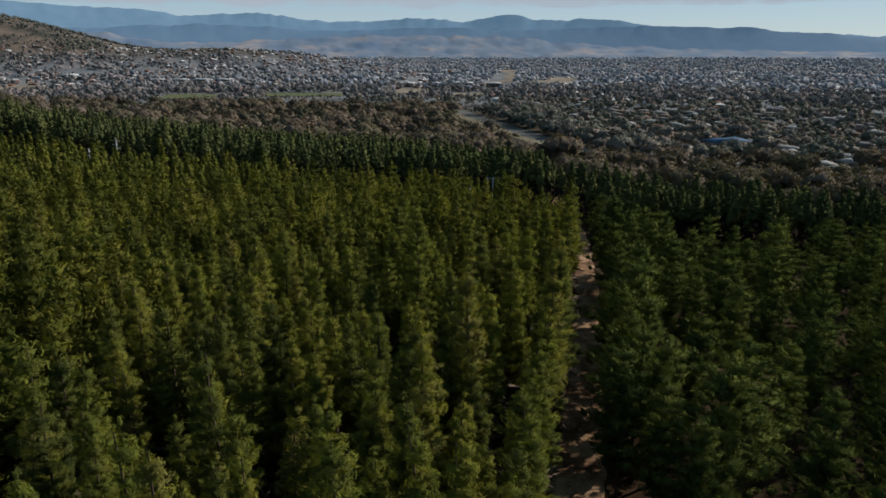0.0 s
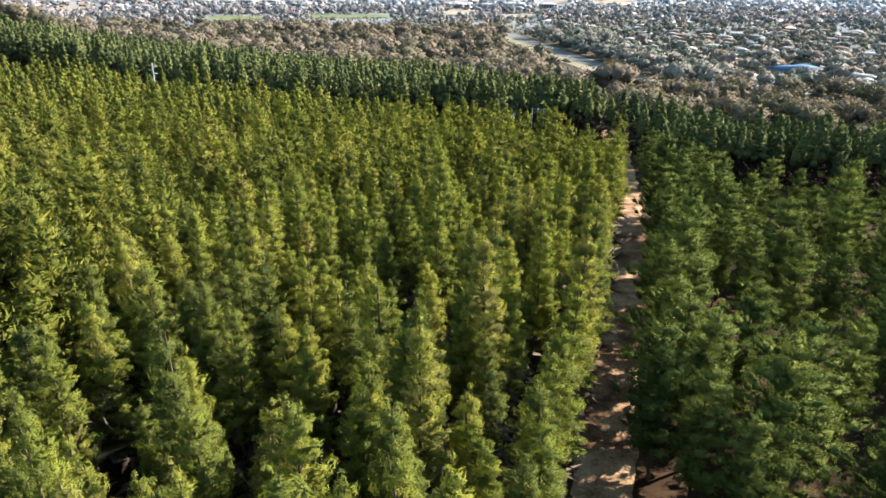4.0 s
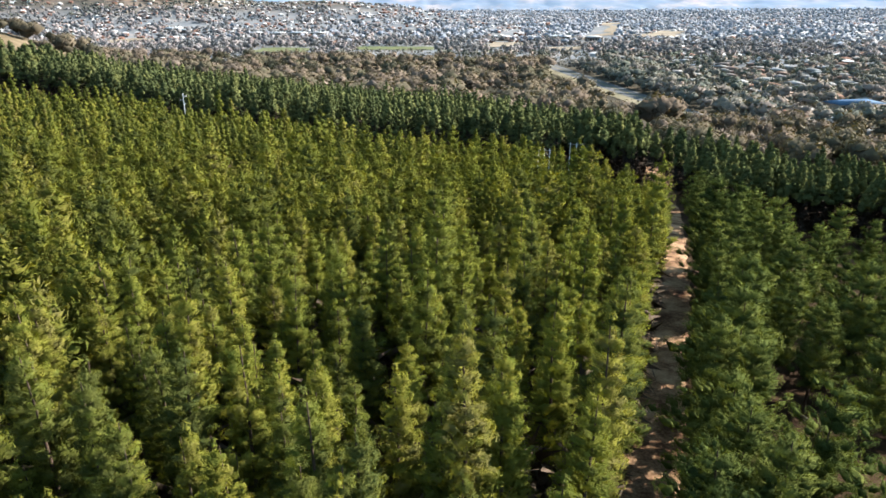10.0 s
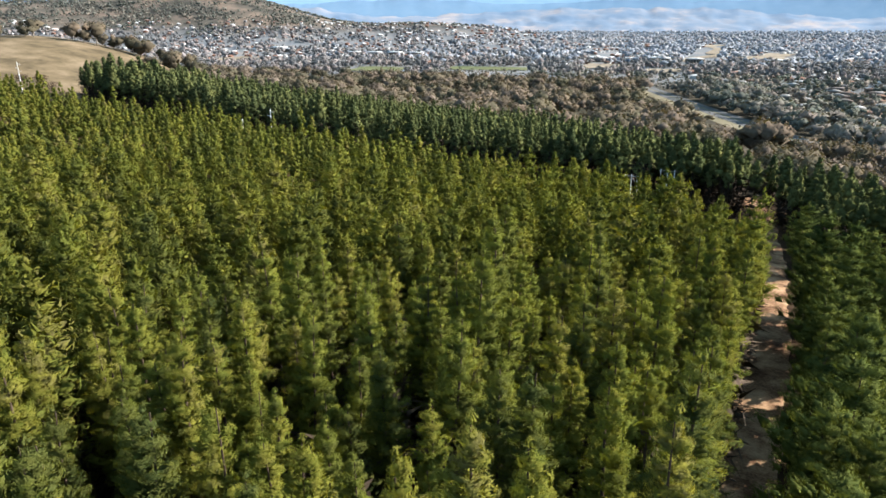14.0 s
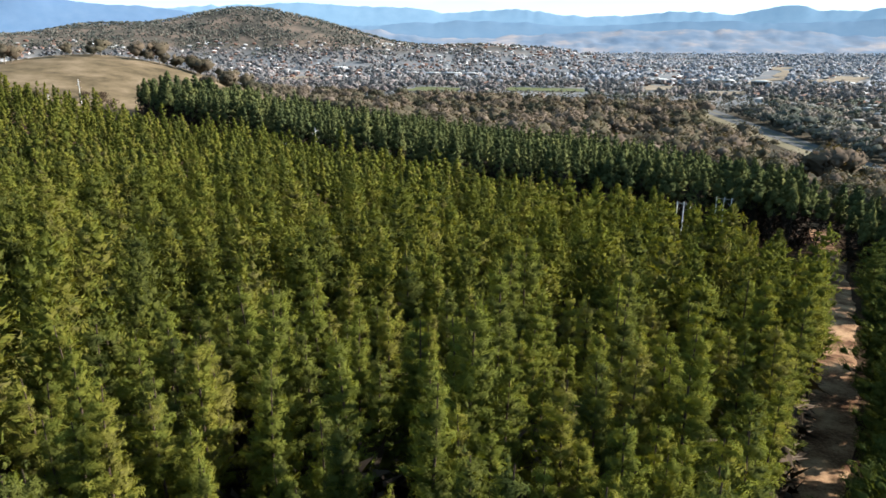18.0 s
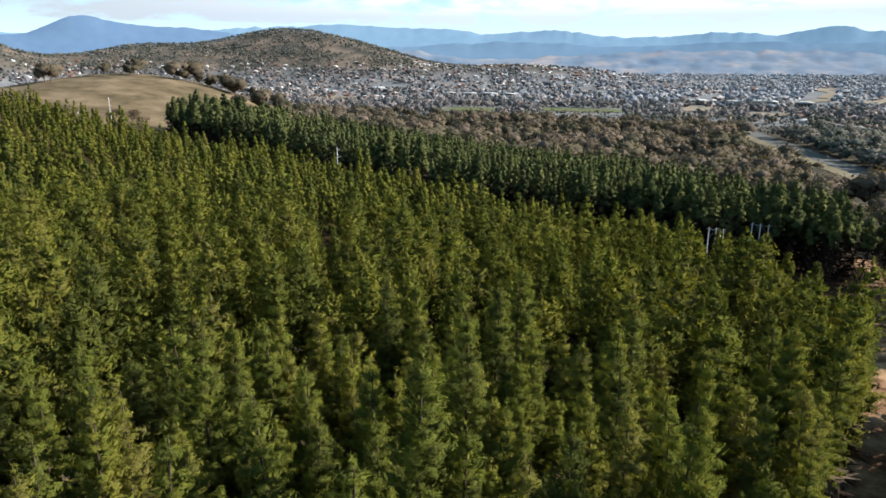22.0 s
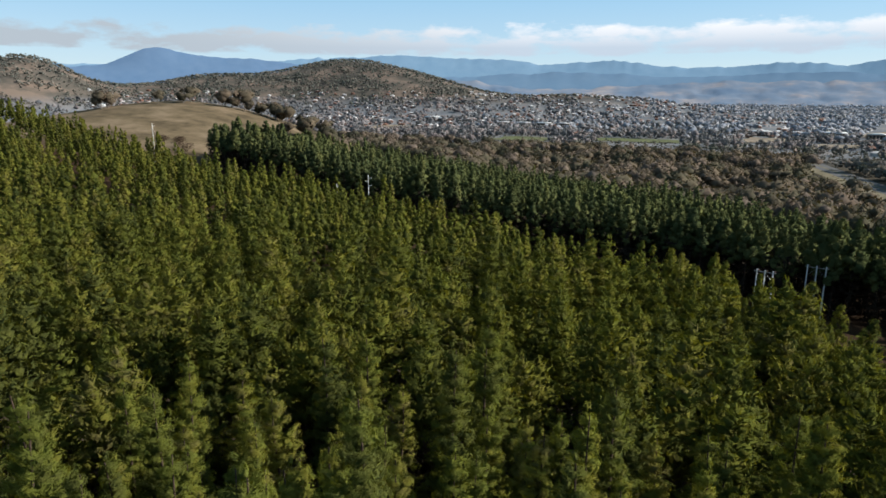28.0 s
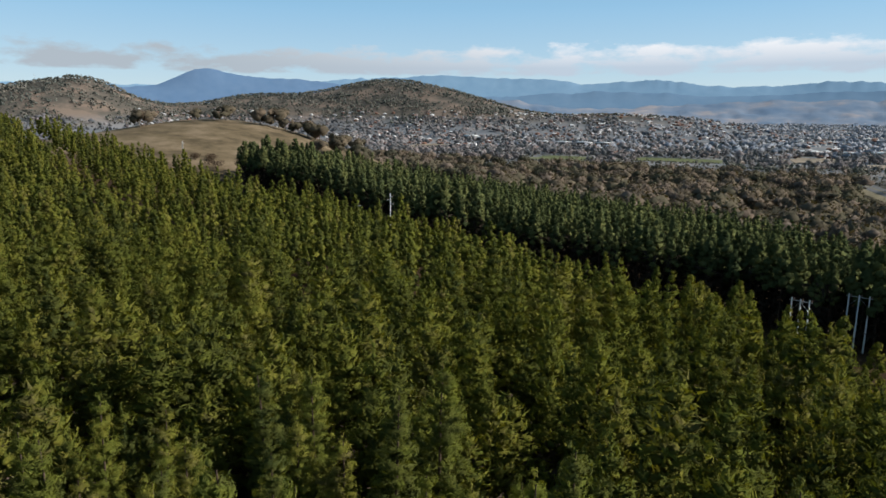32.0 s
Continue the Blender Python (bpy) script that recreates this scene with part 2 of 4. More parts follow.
CERAMIC = material("brown_ceramic", ((0.124, 0.074, 0.050), (0.174, 0.105, 0.068)), 4.0, rough=0.3)
ROOF = material("roof_tiles_and_sheet", ((0.150, 0.090, 0.068), (0.155, 0.125, 0.112), (0.150, 0.142, 0.140), (0.175, 0.165, 0.160), (0.27, 0.265, 0.26)), 0.03, each=0.9, detail=1.0)
ROOFS = material("far_roofs", ((0.150, 0.085, 0.065), (0.190, 0.120, 0.098), (0.160, 0.155, 0.160), (0.260, 0.255, 0.255), (0.480, 0.480, 0.480)), 0.05, island=0.95, detail=1.0)
WALL = material("rendered_brick", ((0.150, 0.118, 0.095), (0.240, 0.215, 0.190)), 0.03, each=0.6)
GLASS = material("window_glass", ((0.019, 0.022, 0.025), (0.031, 0.034, 0.037)), 0.5, rough=0.12)
BLUE = material("blue_roof_sheet", ((0.055, 0.100, 0.170), (0.072, 0.125, 0.200)), 0.3, rough=0.8)
WHITE = material("white_roof_sheet", ((0.42, 0.42, 0.42), (0.55, 0.55, 0.55)), 0.1, rough=0.7)


# ---- the lie of the land ----
def bump_at(x, y, az, far, wide, deep, high):
    cx, cy = -np.sin(np.radians(az)) * far, np.cos(np.radians(az)) * far
    ux, uy = cx / far, cy / far
    along, across = (x - cx) * ux + (y - cy) * uy, (x - cx) * -uy + (y - cy) * ux
    return high * np.exp(-0.5 * (across / wide) ** 2 - 0.5 * (along / deep) ** 2)


def height(x, y):
    x, y = np.asarray(x, float), np.asarray(y, float)
    fall = 11.5 - 0.085 * (0.3 * x + 0.954 * y)
    z = -24 + 6 * np.logaddexp(0, np.minimum(fall, 60) / 6 + 4)
    # the grassy hill, and the rise under the far end of the plantation
    along, across = -0.72 * (x + 326) + 0.69 * (y - 402), 0.69 * (x + 326) + 0.72 * (y - 402)
    z = z + 43 * np.exp(-0.5 * (across / 83) ** 2 - 0.5 * (along / 102) ** 2) + 15 * np.exp(-((x + 330) ** 2 + (y - 210) ** 2) / (2 * 120**2))
    far = np.hypot(x, y)
    s = np.clip((far - 2300) / 2200, 0, 1)
    z = z + 32 * s * s * (3 - 2 * s)
    # the suburb's hill, its shoulders, the low ridge, the hill with the mast
    for b in HILLS:
        z = z + bump_at(x, y, *b)
    return z


HILLS = ((32, 2600, 150, 330, 152), (37, 2550, 130, 300, 60), (42.5, 2500, 150, 300, 110), (28, 2500, 110, 300, 58), (24, 2400, 130, 300, 74), (18, 2250, 250, 260, 37),
         (9, 2300, 250, 220, 46), (57, 2100, 150, 260, 98), (61, 2050, 130, 260, 46), (53.5, 2200, 80, 260, 62), (49.5, 2300, 130, 260, 62))


def track_x(y):
    return 0.6 + 0.312 * y - 0.0006 * np.maximum(0, y - 90) ** 2


def mesh_of(name, verts, faces, mat, smooth=False, bend=None, tint=None):
    """A mesh from arrays of corners and of triangles or quads; bend gives each corner's soft leafy normal, tint its tree's own number."""
    me = bpy.data.meshes.new(name)
    verts, faces = np.asarray(verts, np.float32), np.asarray(faces, np.int32)
    n, k = faces.shape
    me.vertices.add(len(verts))
    me.vertices.foreach_set("co", verts.ravel())
    me.loops.add(n * k)
    me.loops.foreach_set("vertex_index", faces.ravel())
    me.polygons.add(n)
    me.polygons.foreach_set("loop_start", np.arange(0, n * k, k, dtype=np.int32))
    me.update(calc_edges=True)
    me.materials.append(mat)
    if smooth:
        me.polygons.foreach_set("use_smooth", np.ones(n, bool))
    if tint is not None:
        me.attributes.new("tint", "FLOAT", "POINT").data.foreach_set("value", np.asarray(tint, np.float32))
    if bend is not None:
        me.normals_split_custom_set_from_vertices(np.asarray(bend, np.float32))
    return me


def grid_faces(nu, nv):
    i = np.arange((nu - 1) * (nv - 1))
    a = i // (nv - 1) * nv + i % (nv - 1)
    return np.stack([a, a + 1, a + nv + 1, a + nv], 1)


def strip(name, path, half, mat, lift, label, category, steps=160, lanes=5, rough=0.0):
    """A road or track: a ribbon along path(s), s from 0 to 1, that follows the ground."""
    s = np.linspace(0, 1, steps)
    c = np.stack(path(s), 1)
    d = np.gradient(c, axis=0)
    d /= np.linalg.norm(d, axis=1)[:, None]
    side = np.stack([d[:, 1], -d[:, 0]], 1)
    rng = np.random.default_rng(5)
    wob = half * (1 + rough * np.convolve(rng.normal(size=steps + 4), np.ones(5) / 2.2, "valid")[:steps])
    w = np.linspace(-1, 1, lanes)
    xy = c[:, None] + side[:, None] * (wob[:, None] * w)[..., None]
    z = height(xy[..., 0], xy[..., 1]) + lift - 0.12 * (np.abs(w) > 0.9)
    if lanes > 6:
        z = z - 0.07 * np.exp(-((np.abs(w) - 0.42) / 0.14) ** 2)
    v = np.concatenate([xy, z[..., None]], -1).reshape(-1, 3)
    return tagged(new(name, mesh_of(name, v, grid_faces(steps, lanes), mat, True)), label, category, kind="structure")


# ground: one sheet, fine near the flight and coarse towards the horizon
def ground_sheet():
    a = np.radians(np.linspace(-180, 180, 241))
    r = np.concatenate([[0.0], np.geomspace(4, 4950, 190)])
    rr, aa = np.meshgrid(r, a, indexing="ij")
    x, y = 10 - np.sin(aa) * rr, 30 + np.cos(aa) * rr
    rough = np.random.default_rng(1).normal(0, 1, x.shape) * np.clip(rr / 9000, 0.02, 0.5)
    v = np.stack([x, y, height(x, y) + rough * (rr > 60)], -1).reshape(-1, 3)
    m = bpy.data.materials.new("ground_cover")
    m.use_nodes = True
    t = m.node_tree
    b = t.nodes["Principled BSDF"]
    b.inputs["Roughness"].default_value = 0.95
    b.inputs["Specular IOR Level"].default_value = 0.02
    geo = t.nodes.new("ShaderNodeNewGeometry")

    def noisy(scale, detail=5.0):
        n = node(t, "ShaderNodeTexNoise", Scale=scale, Detail=detail, Roughness=0.62)
        t.links.new(geo.outputs["Position"], n.inputs["Vector"])
        return n.outputs["Fac"]

    def ramp(value, *stops):
        r_ = t.nodes.new("ShaderNodeValToRGB")
        while len(r_.color_ramp.elements) < len(stops):
            r_.color_ramp.elements.new(0.5)
        for e_, (p, c) in zip(r_.color_ramp.elements, stops):
            e_.position, e_.color = p, (*c, 1)
        t.links.new(value, r_.inputs[0])
        return r_.outputs[0]

    def blend(a_, b_, f_):
        mx = t.nodes.new("ShaderNodeMix")
        mx.data_type = "RGBA"
        t.links.new(a_, mx.inputs["A"])
        t.links.new(b_, mx.inputs["B"])
        t.links.new(f_, mx.inputs["Factor"])
        return mx.outputs["Result"]

    def near_spot(cx, cy, r0, r1):
        d = t.nodes.new("ShaderNodeVectorMath")
        d.operation = "DISTANCE"
        d.inputs[1].default_value = (cx, cy, 0)
        flat = t.nodes.new("ShaderNodeVectorMath")
        flat.operation = "MULTIPLY"
        flat.inputs[1].default_value = (1, 1, 0)
        t.links.new(geo.outputs["Position"], flat.inputs[0])
        t.links.new(flat.outputs[0], d.inputs[0])
        mr = t.nodes.new("ShaderNodeMapRange")
        mr.inputs[1].default_value, mr.inputs[2].default_value, mr.inputs[3].default_value, mr.inputs[4].default_value = r0, r1, 1, 0
        t.links.new(d.outputs["Value"], mr.inputs[0])
        return mr.outputs[0]

    litter = ramp(noisy(0.35), (0.3, (0.017, 0.010, 0.006)), (0.52, (0.032, 0.019, 0.011)), (0.78, (0.062, 0.041, 0.025)))
    grass = ramp(noisy(0.05, 9), (0.38, (0.068, 0.053, 0.033)), (0.5, (0.114, 0.087, 0.054)), (0.62, (0.166, 0.126, 0.084)))
    # blue-grey air haze is mixed into the plain's colours
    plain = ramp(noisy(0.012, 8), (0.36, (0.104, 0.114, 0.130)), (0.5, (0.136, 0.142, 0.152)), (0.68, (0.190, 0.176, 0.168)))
    c1 = blend(plain, litter, near_spot(0, 80, 250, 330))
    scrub = ramp(noisy(0.05, 8), (0.36, (0.030, 0.030, 0.022)), (0.5, (0.046, 0.040, 0.030)), (0.7, (0.080, 0.066, 0.048)))
    c1 = blend(c1, scrub, near_spot(20, 420, 360, 480))
    c1 = blend(c1, litter, near_spot(0, 80, 200, 240))
    hill_grass = ramp(noisy(0.010, 10), (0.40, (0.062, 0.058, 0.050)), (0.5, (0.090, 0.078, 0.066)), (0.60, (0.150, 0.115, 0.092)))
    apart_ = t.nodes.new("ShaderNodeSeparateXYZ")
    t.links.new(geo.outputs["Position"], apart_.inputs[0])
    upland = t.nodes.new("ShaderNodeMapRange")
    upland.inputs[1].default_value, upland.inputs[2].default_value = 8, 40
    t.links.new(apart_.outputs["Z"], upland.inputs[0])
    c1 = blend(c1, hill_grass, upland.outputs[0])
    c1 = blend(c1, litter, near_spot(0, 80, 200, 240))
    c1 = blend(c1, litter, near_spot(-190, 160, 130, 170))
    c2 = blend(c1, grass, near_spot(-315, 390, 138, 176))
    # far ground takes bluer colours, in place of haze over distance
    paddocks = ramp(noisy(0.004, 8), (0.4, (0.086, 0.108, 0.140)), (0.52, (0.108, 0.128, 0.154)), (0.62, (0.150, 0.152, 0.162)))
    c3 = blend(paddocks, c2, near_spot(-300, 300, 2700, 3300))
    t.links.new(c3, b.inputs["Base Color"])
    bp = node(t, "ShaderNodeBump", Strength=0.5, Distance=0.15)
    t.links.new(noisy(1.2), bp.inputs["Height"])
    t.links.new(bp.outputs[0], b.inputs["Normal"])
    return tagged(new("ground", mesh_of("ground", v, grid_faces(191, 241), m, True)), "brown needle litter, dry grass slopes and a wide suburban plain", "ground", kind="structure")


ground_sheet()
strip("forest_track", lambda s: (track_x(-60 + 300 * s), -60 + 300 * s), 2.7, TRACK, 0.10, "rutted sandy orange clay track between the pines", "track", 260, 11, 0.10)


# ---- trees ----
def shards(rng, centre, face, ahead, length, width):
    """One small leaf-shaped triangle at each centre, that faces roughly along face and points along ahead."""
    n = len(centre)
    f = face / (np.linalg.norm(face, axis=1)[:, None] + 1e-9) + rng.normal(0, 0.22, (n, 3))
    f /= np.linalg.norm(f, axis=1)[:, None] + 1e-9
    d = ahead + rng.normal(0, 0.28, (n, 3))
    d = d - f * (d * f).sum(1)[:, None]
    d /= np.linalg.norm(d, axis=1)[:, None] + 1e-9
    s = np.cross(f, d)
    L, w = length * rng.uniform(0.65, 1.35, (n, 1)), width * rng.uniform(0.65, 1.35, (n, 1))
    v = np.stack([centre + s * w / 2 - d * L * 0.4, centre - s * w / 2 - d * L * 0.4, centre + d * L * 0.6], 1)
    return v.reshape(-1, 3)


def unit(v):
    return v / (np.linalg.norm(v, axis=-1, keepdims=True) + 1e-9)


def facing(v, f, n):
    """Turns each face round to the side to which its corners' normals lean."""
    g_ = np.cross(v[f[:, 1]] - v[f[:, 0]], v[f[:, 2]] - v[f[:, 0]])
    wrong = (g_ * n[f].sum(1)).sum(1) < 0
    f = f.copy()
    f[wrong] = f[wrong][:, ::-1]
    return v, f, n


ICO = np.array([(0, 0, -1), (0.72, -0.53, -0.45), (-0.28, -0.85, -0.45), (-0.89, 0, -0.45), (-0.28, 0.85, -0.45), (0.72, 0.53, -0.45),
                (0.28, -0.85, 0.45), (-0.72, -0.53, 0.45), (-0.72, 0.53, 0.45), (0.28, 0.85, 0.45), (0.89, 0, 0.45), (0, 0, 1)])
ICO_FACES = np.array([(0, 1, 2), (1, 0, 5), (0, 2, 3), (0, 3, 4), (0, 4, 5), (1, 5, 10), (2, 1, 6), (3, 2, 7), (4, 3, 8), (5, 4, 9),
                      (1, 10, 6), (2, 6, 7), (3, 7, 8), (4, 8, 9), (5, 9, 10), (6, 10, 11), (7, 6, 11), (8, 7, 11), (9, 8, 11), (10, 9, 11)])


def clumps(rng, centre, size, flat=0.75, round_=True):
    """Uneven leaf clumps of twenty or eight faces round each centre."""
    if not round_:
        v = OCTA[None] * size[:, None, None] * rng.uniform(0.8, 1.5, (len(centre), 6, 1)) * np.array([[[1, 1, flat]]]) + centre[:, None]
        return v.reshape(-1, 3), (OCTA_FACES[None] + 6 * np.arange(len(centre))[:, None, None]).reshape(-1, 3)
    v = ICO[None] * size[:, None, None] * rng.uniform(0.65, 1.3, (len(centre), 12, 1)) * np.array([[[1, 1, flat]]]) + centre[:, None]
    return v.reshape(-1, 3), (ICO_FACES[None] + 12 * np.arange(len(centre))[:, None, None]).reshape(-1, 3)


def tube(path, radii, sides=6):
    path, radii = np.asarray(path, float), np.asarray(radii, float)
    a = np.arange(sides) * 2 * np.pi / sides
    ring = np.stack([np.cos(a), np.sin(a), 0 * a], 1)
    v = (path[:, None] + ring * radii[:, None, None]).reshape(-1, 3)
    f = []
    for i in range(len(path) - 1):
        for k in range(sides):
            a0, b0 = i * sides + k, i * sides + (k + 1) % sides
            f += [(a0, b0, b0 + sides), (a0, b0 + sides, a0 + sides)]
    return v, np.array(f)


OCTA = np.array([(1, 0, 0), (-1, 0, 0), (0, 1, 0), (0, -1, 0), (0, 0, 1), (0, 0, -1)], float)
OCTA_FACES = np.array([(0, 2, 4), (2, 1, 4), (1, 3, 4), (3, 0, 4), (2, 0, 5), (1, 2, 5), (3, 1, 5), (0, 3, 5)])


def pine_shape(seed, tall, wide, start, tiers, limbs, tufts, puff, blades, length, width, shape=0.55, ragged=0.22, rise=0.45, soft=0.4):
    """Corners, faces and normals of a pine's crown: whorls of upturned limbs that end in round tufts of needles, with dark gaps between them."""
    rng = np.random.default_rng(seed)
    lop, lop_a = rng.uniform(0.05, 0.25), rng.uniform(0, 6.28)
    at, way, size, out_ = [], [], [], []
    for k in range(tiers):
        u = (k + rng.uniform(0.2, 0.8)) / tiers
        z0 = tall * (start + (0.95 - start) * u)
        env = (0.10 + 0.90 * (1 - u) ** shape) * min(1.0, max(0.55, (u + 0.14) / 0.26))
        turn = rng.uniform(0, 6.28)
        n = max(3, int(round(limbs * (0.55 + 0.45 * env))))
        strong = rng.uniform(0.82, 1.14)
        for i in range(n):
            a_ = turn + 6.283 * i / n + rng.normal(0, 0.25)
            out = wide * env * strong * (1 + lop * math.cos(a_ - lop_a)) * max(0.4, 1 + rng.normal(0, ragged))
            up = rise + rng.normal(0, 0.1)
            for j in range(tufts):
                f = 0.85 - 0.38 * j + rng.normal(0, 0.04)
                b_ = a_ + rng.normal(0, 0.1 + 0.25 * (j > 0))
                r = out * max(0.05, f)
                at.append((math.cos(b_) * r, math.sin(b_) * r, z0 + up * r * (0.5 + 0.5 * f) + rng.normal(0, 0.08)))
                way.append((math.cos(b_), math.sin(b_), up * 1.25))
                out_.append((math.cos(b_), math.sin(b_), 0.15 + 0.45 * u))
                size.append(puff * (0.55 + 0.45 * env) * rng.uniform(0.75, 1.25))
        # shaded inner foliage of the whorl
        at.append((0, 0, z0 + 0.1))
        way.append((1.0, 0, 0.1))
        out_.append((0, 0, 1.0))
        size.append(wide * env * 0.36)
    # the leader
    for f in (0.95, 0.985):
        at.append((rng.normal(0, 0.06), rng.normal(0, 0.06), tall * f))
        way.append((rng.normal(0, 0.15), rng.normal(0, 0.15), 1.0))
        out_.append((0, 0, 1.0))
        size.append(puff * 0.45)
    at, way, size, out_ = np.array(at), unit(np.array(way)), np.array(size), unit(np.array(out_))
    side = unit(np.cross([[0.02, 0.01, 1.0]], way))
    top = np.cross(way, side)
    axes = np.stack([way * 1.25, side * 0.9, top * 0.72], 1) * size[:, None, None]
    core = 0.58
    dirs = np.einsum("vk,nkc->nvc", OCTA, axes)
    v = (dirs * core * rng.uniform(0.75, 1.3, (len(at), 6, 1)) + at[:, None]).reshape(-1, 3)
    n = unit(unit(dirs) * (1 - soft) + out_[:, None] * soft).reshape(-1, 3)
    f = (OCTA_FACES[None] + 6 * np.arange(len(at))[:, None, None]).reshape(-1, 3)
    if blades:
        pick = rng.choice(len(at), blades, p=size**2 / (size**2).sum())
        d = unit(rng.normal(0, 1, (blades, 3)) + way[pick] * 0.6 + [[0, 0, 0.45]])
        local = np.einsum("nc,nkc->nk", d, np.stack([way, side, top], 1)[pick])
        p = np.einsum("nk,nkc->nc", local, axes[pick]) * rng.uniform(0.7, 1.1, (blades, 1)) + at[pick]
        s = shards(rng, p + way[pick] * length * 0.2, d, way[pick] + d * 0.6 + [[0, 0, 0.25]], length, width)
        m = unit(d * (1 - soft) + out_[pick] * soft + rng.normal(0, 0.12, d.shape))
        f = np.concatenate([f, np.arange(len(s)).reshape(-1, 3) + len(v)])
        v, n = np.concatenate([v, s]), np.concatenate([n, np.repeat(m, 3, 0)])
    return facing(v, f, n)


def pine_trunk(seed, tall, base):
    rng = np.random.default_rng(seed + 500)
    zs = np.linspace(-0.4, 0.97 * tall, 7)
    lean = rng.normal(0, 0.012, 2)
    path = np.stack([lean[0] * zs + rng.normal(0, 0.05, 7), lean[1] * zs + rng.normal(0, 0.05, 7), zs], 1)
    path[0, :2] = 0
    return tube(path, base * np.linspace(1, 0.12, 7))


def tri_faces(v):
    return np.arange(len(v)).reshape(-1, 3)


def part(name, mesh, parent, label=""):
    ob = new(name, mesh)
    ob.parent = parent
    return tagged(ob, label)


def pine_thing(name, seed, tall, wide, start, mat, label, group, **k):
    root = tagged(new(name), label, "pine tree", group)
    tv, tf = pine_trunk(seed, tall, 0.017 * tall * 0.55 + 0.05)
    part("trunk", mesh_of("trunk", tv, tf, BARK, True), root)
    cv, cf, cn = pine_shape(seed, tall, wide, start, **k)
    part("crown", mesh_of("crown", cv, cf, mat, True, cn), root)
    return root


def forest(name, shapes, spots, mat, label, category, tall=1.0, seed=3, varied=0.13, grown=None):
    """Many trees of a few shapes as one object."""
    rng = np.random.default_rng(seed)
    spots = np.asarray(spots, float)
    kind = rng.integers(0, len(shapes), len(spots))
    vs, fs, ns, ts, base = [], [], [], [], 0
    for k, (sh, faces, bend) in enumerate(shapes):
        p = spots[kind == k]
        n = len(p)
        if not n:
            continue
        size = tall if grown is None else grown(p[:, 0], p[:, 1])
        a, s, w = rng.uniform(0, 6.28, n), size * rng.normal(1, varied, n).clip(0.6, 1.4), rng.normal(1, 0.14, n).clip(0.65, 1.35)
        ca, sa = np.cos(a)[:, None], np.sin(a)[:, None]
        x = (sh[None, :, 0] * ca - sh[None, :, 1] * sa) * (s * w)[:, None] + p[:, :1]
        y = (sh[None, :, 0] * sa + sh[None, :, 1] * ca) * (s * w)[:, None] + p[:, 1:2]
        z = sh[None, :, 2] * s[:, None] + height(p[:, 0], p[:, 1])[:, None] - 0.1
        vs.append(np.stack([x, y, z], -1).reshape(-1, 3))
        nx, ny = bend[None, :, 0] * ca - bend[None, :, 1] * sa, bend[None, :, 0] * sa + bend[None, :, 1] * ca
        ns.append(np.stack([nx, ny, np.broadcast_to(bend[None, :, 2], nx.shape)], -1).reshape(-1, 3))
        ts.append(np.repeat(rng.random(n), len(sh)))
        fs.append((faces[None] + base + len(sh) * np.arange(n)[:, None, None]).reshape(-1, 3))
        base += n * len(sh)
    me = mesh_of(name, np.concatenate(vs), np.concatenate(fs), mat, True, np.concatenate(ns), np.concatenate(ts))
    return tagged(new(name, me), label, category, kind="stuff")


def inside(poly, x, y):
    poly = np.asarray(poly, float)
    r = np.zeros(np.shape(x), bool)
    for (x0, y0), (x1, y1) in zip(poly, np.roll(poly, -1, 0)):
        c = ((y0 > y) != (y1 > y)) & (x < (x1 - x0) * (y - y0) / (y1 - y0 + 1e-12) + x0)
        r ^= c
    return r


def planted(poly, step, seed, jitter=0.45):
    """Rows of a plantation, parallel to the track."""
    rng = np.random.default_rng(seed)
    poly = np.asarray(poly, float)
    lo, hi = poly.min(0) - 60, poly.max(0) + 60
    a, b = np.meshgrid(np.arange(-700, 700, step), np.arange(-700, 700, step * 0.95), indexing="ij")
    ca, sa = math.cos(radians(17.3)), math.sin(radians(17.3))
    b = b + 0.5 * step * (np.arange(a.shape[0])[:, None] % 2)
    x, y = a * ca + b * sa, -a * sa + b * ca
    x, y = x + rng.normal(0, jitter, x.shape), y + rng.normal(0, jitter, x.shape)
    k = inside(poly, x, y) & (rng.random(x.shape) < 0.93)
    return np.stack([x[k], y[k]], 1)

MAIN_BLOCK = [(-8, -12), (33, 108), (29, 117), (26, 132), (17, 142), (9, 148), (-3, 154), (-16, 166), (-33, 177), (-57, 187), (-84, 201), (-114, 211), (-150, 215), (-182, 218), (-320, 245),
              (-345, 195), (-190, 100), (-75, 20), (-45, -12)]
FAR_BLOCK = [(53, 187), (51, 250), (-14, 340), (-110, 380), (-190, 325), (-201, 265), (-75, 232)]
RIGHT_BLOCK = [(49.5, 148), (72, 136), (98, 121), (135, 95), (152, 112), (112, 144), (86, 167), (68, 204), (60, 222), (58, 195)]

plantation = planted(MAIN_BLOCK, 3.15, 11, 0.8)
edge_gap = track_x(plantation[:, 1]) - plantation[:, 0]
break_y = 147 - 0.435 * (plantation[:, 0] + 97)
plantation = plantation[(edge_gap > 2.5) & ~((np.abs(plantation[:, 1] - break_y) < np.where(plantation[:, 0] < -84, 3.8, 3.0)) & (plantation[:, 0] < -38))]
rng = np.random.default_rng(19)
edge_y = np.arange(16, 112, 2.9) + rng.normal(0, 0.5, 34)[:len(np.arange(16, 112, 2.9))]
edge_row = np.stack([track_x(edge_y) - rng.uniform(3.1, 3.9, len(edge_y)), edge_y], 1)
apart = np.hypot(plantation[:, None, 0] - edge_row[None, :, 0], plantation[:, None, 1] - edge_row[None, :, 1]).min(1)
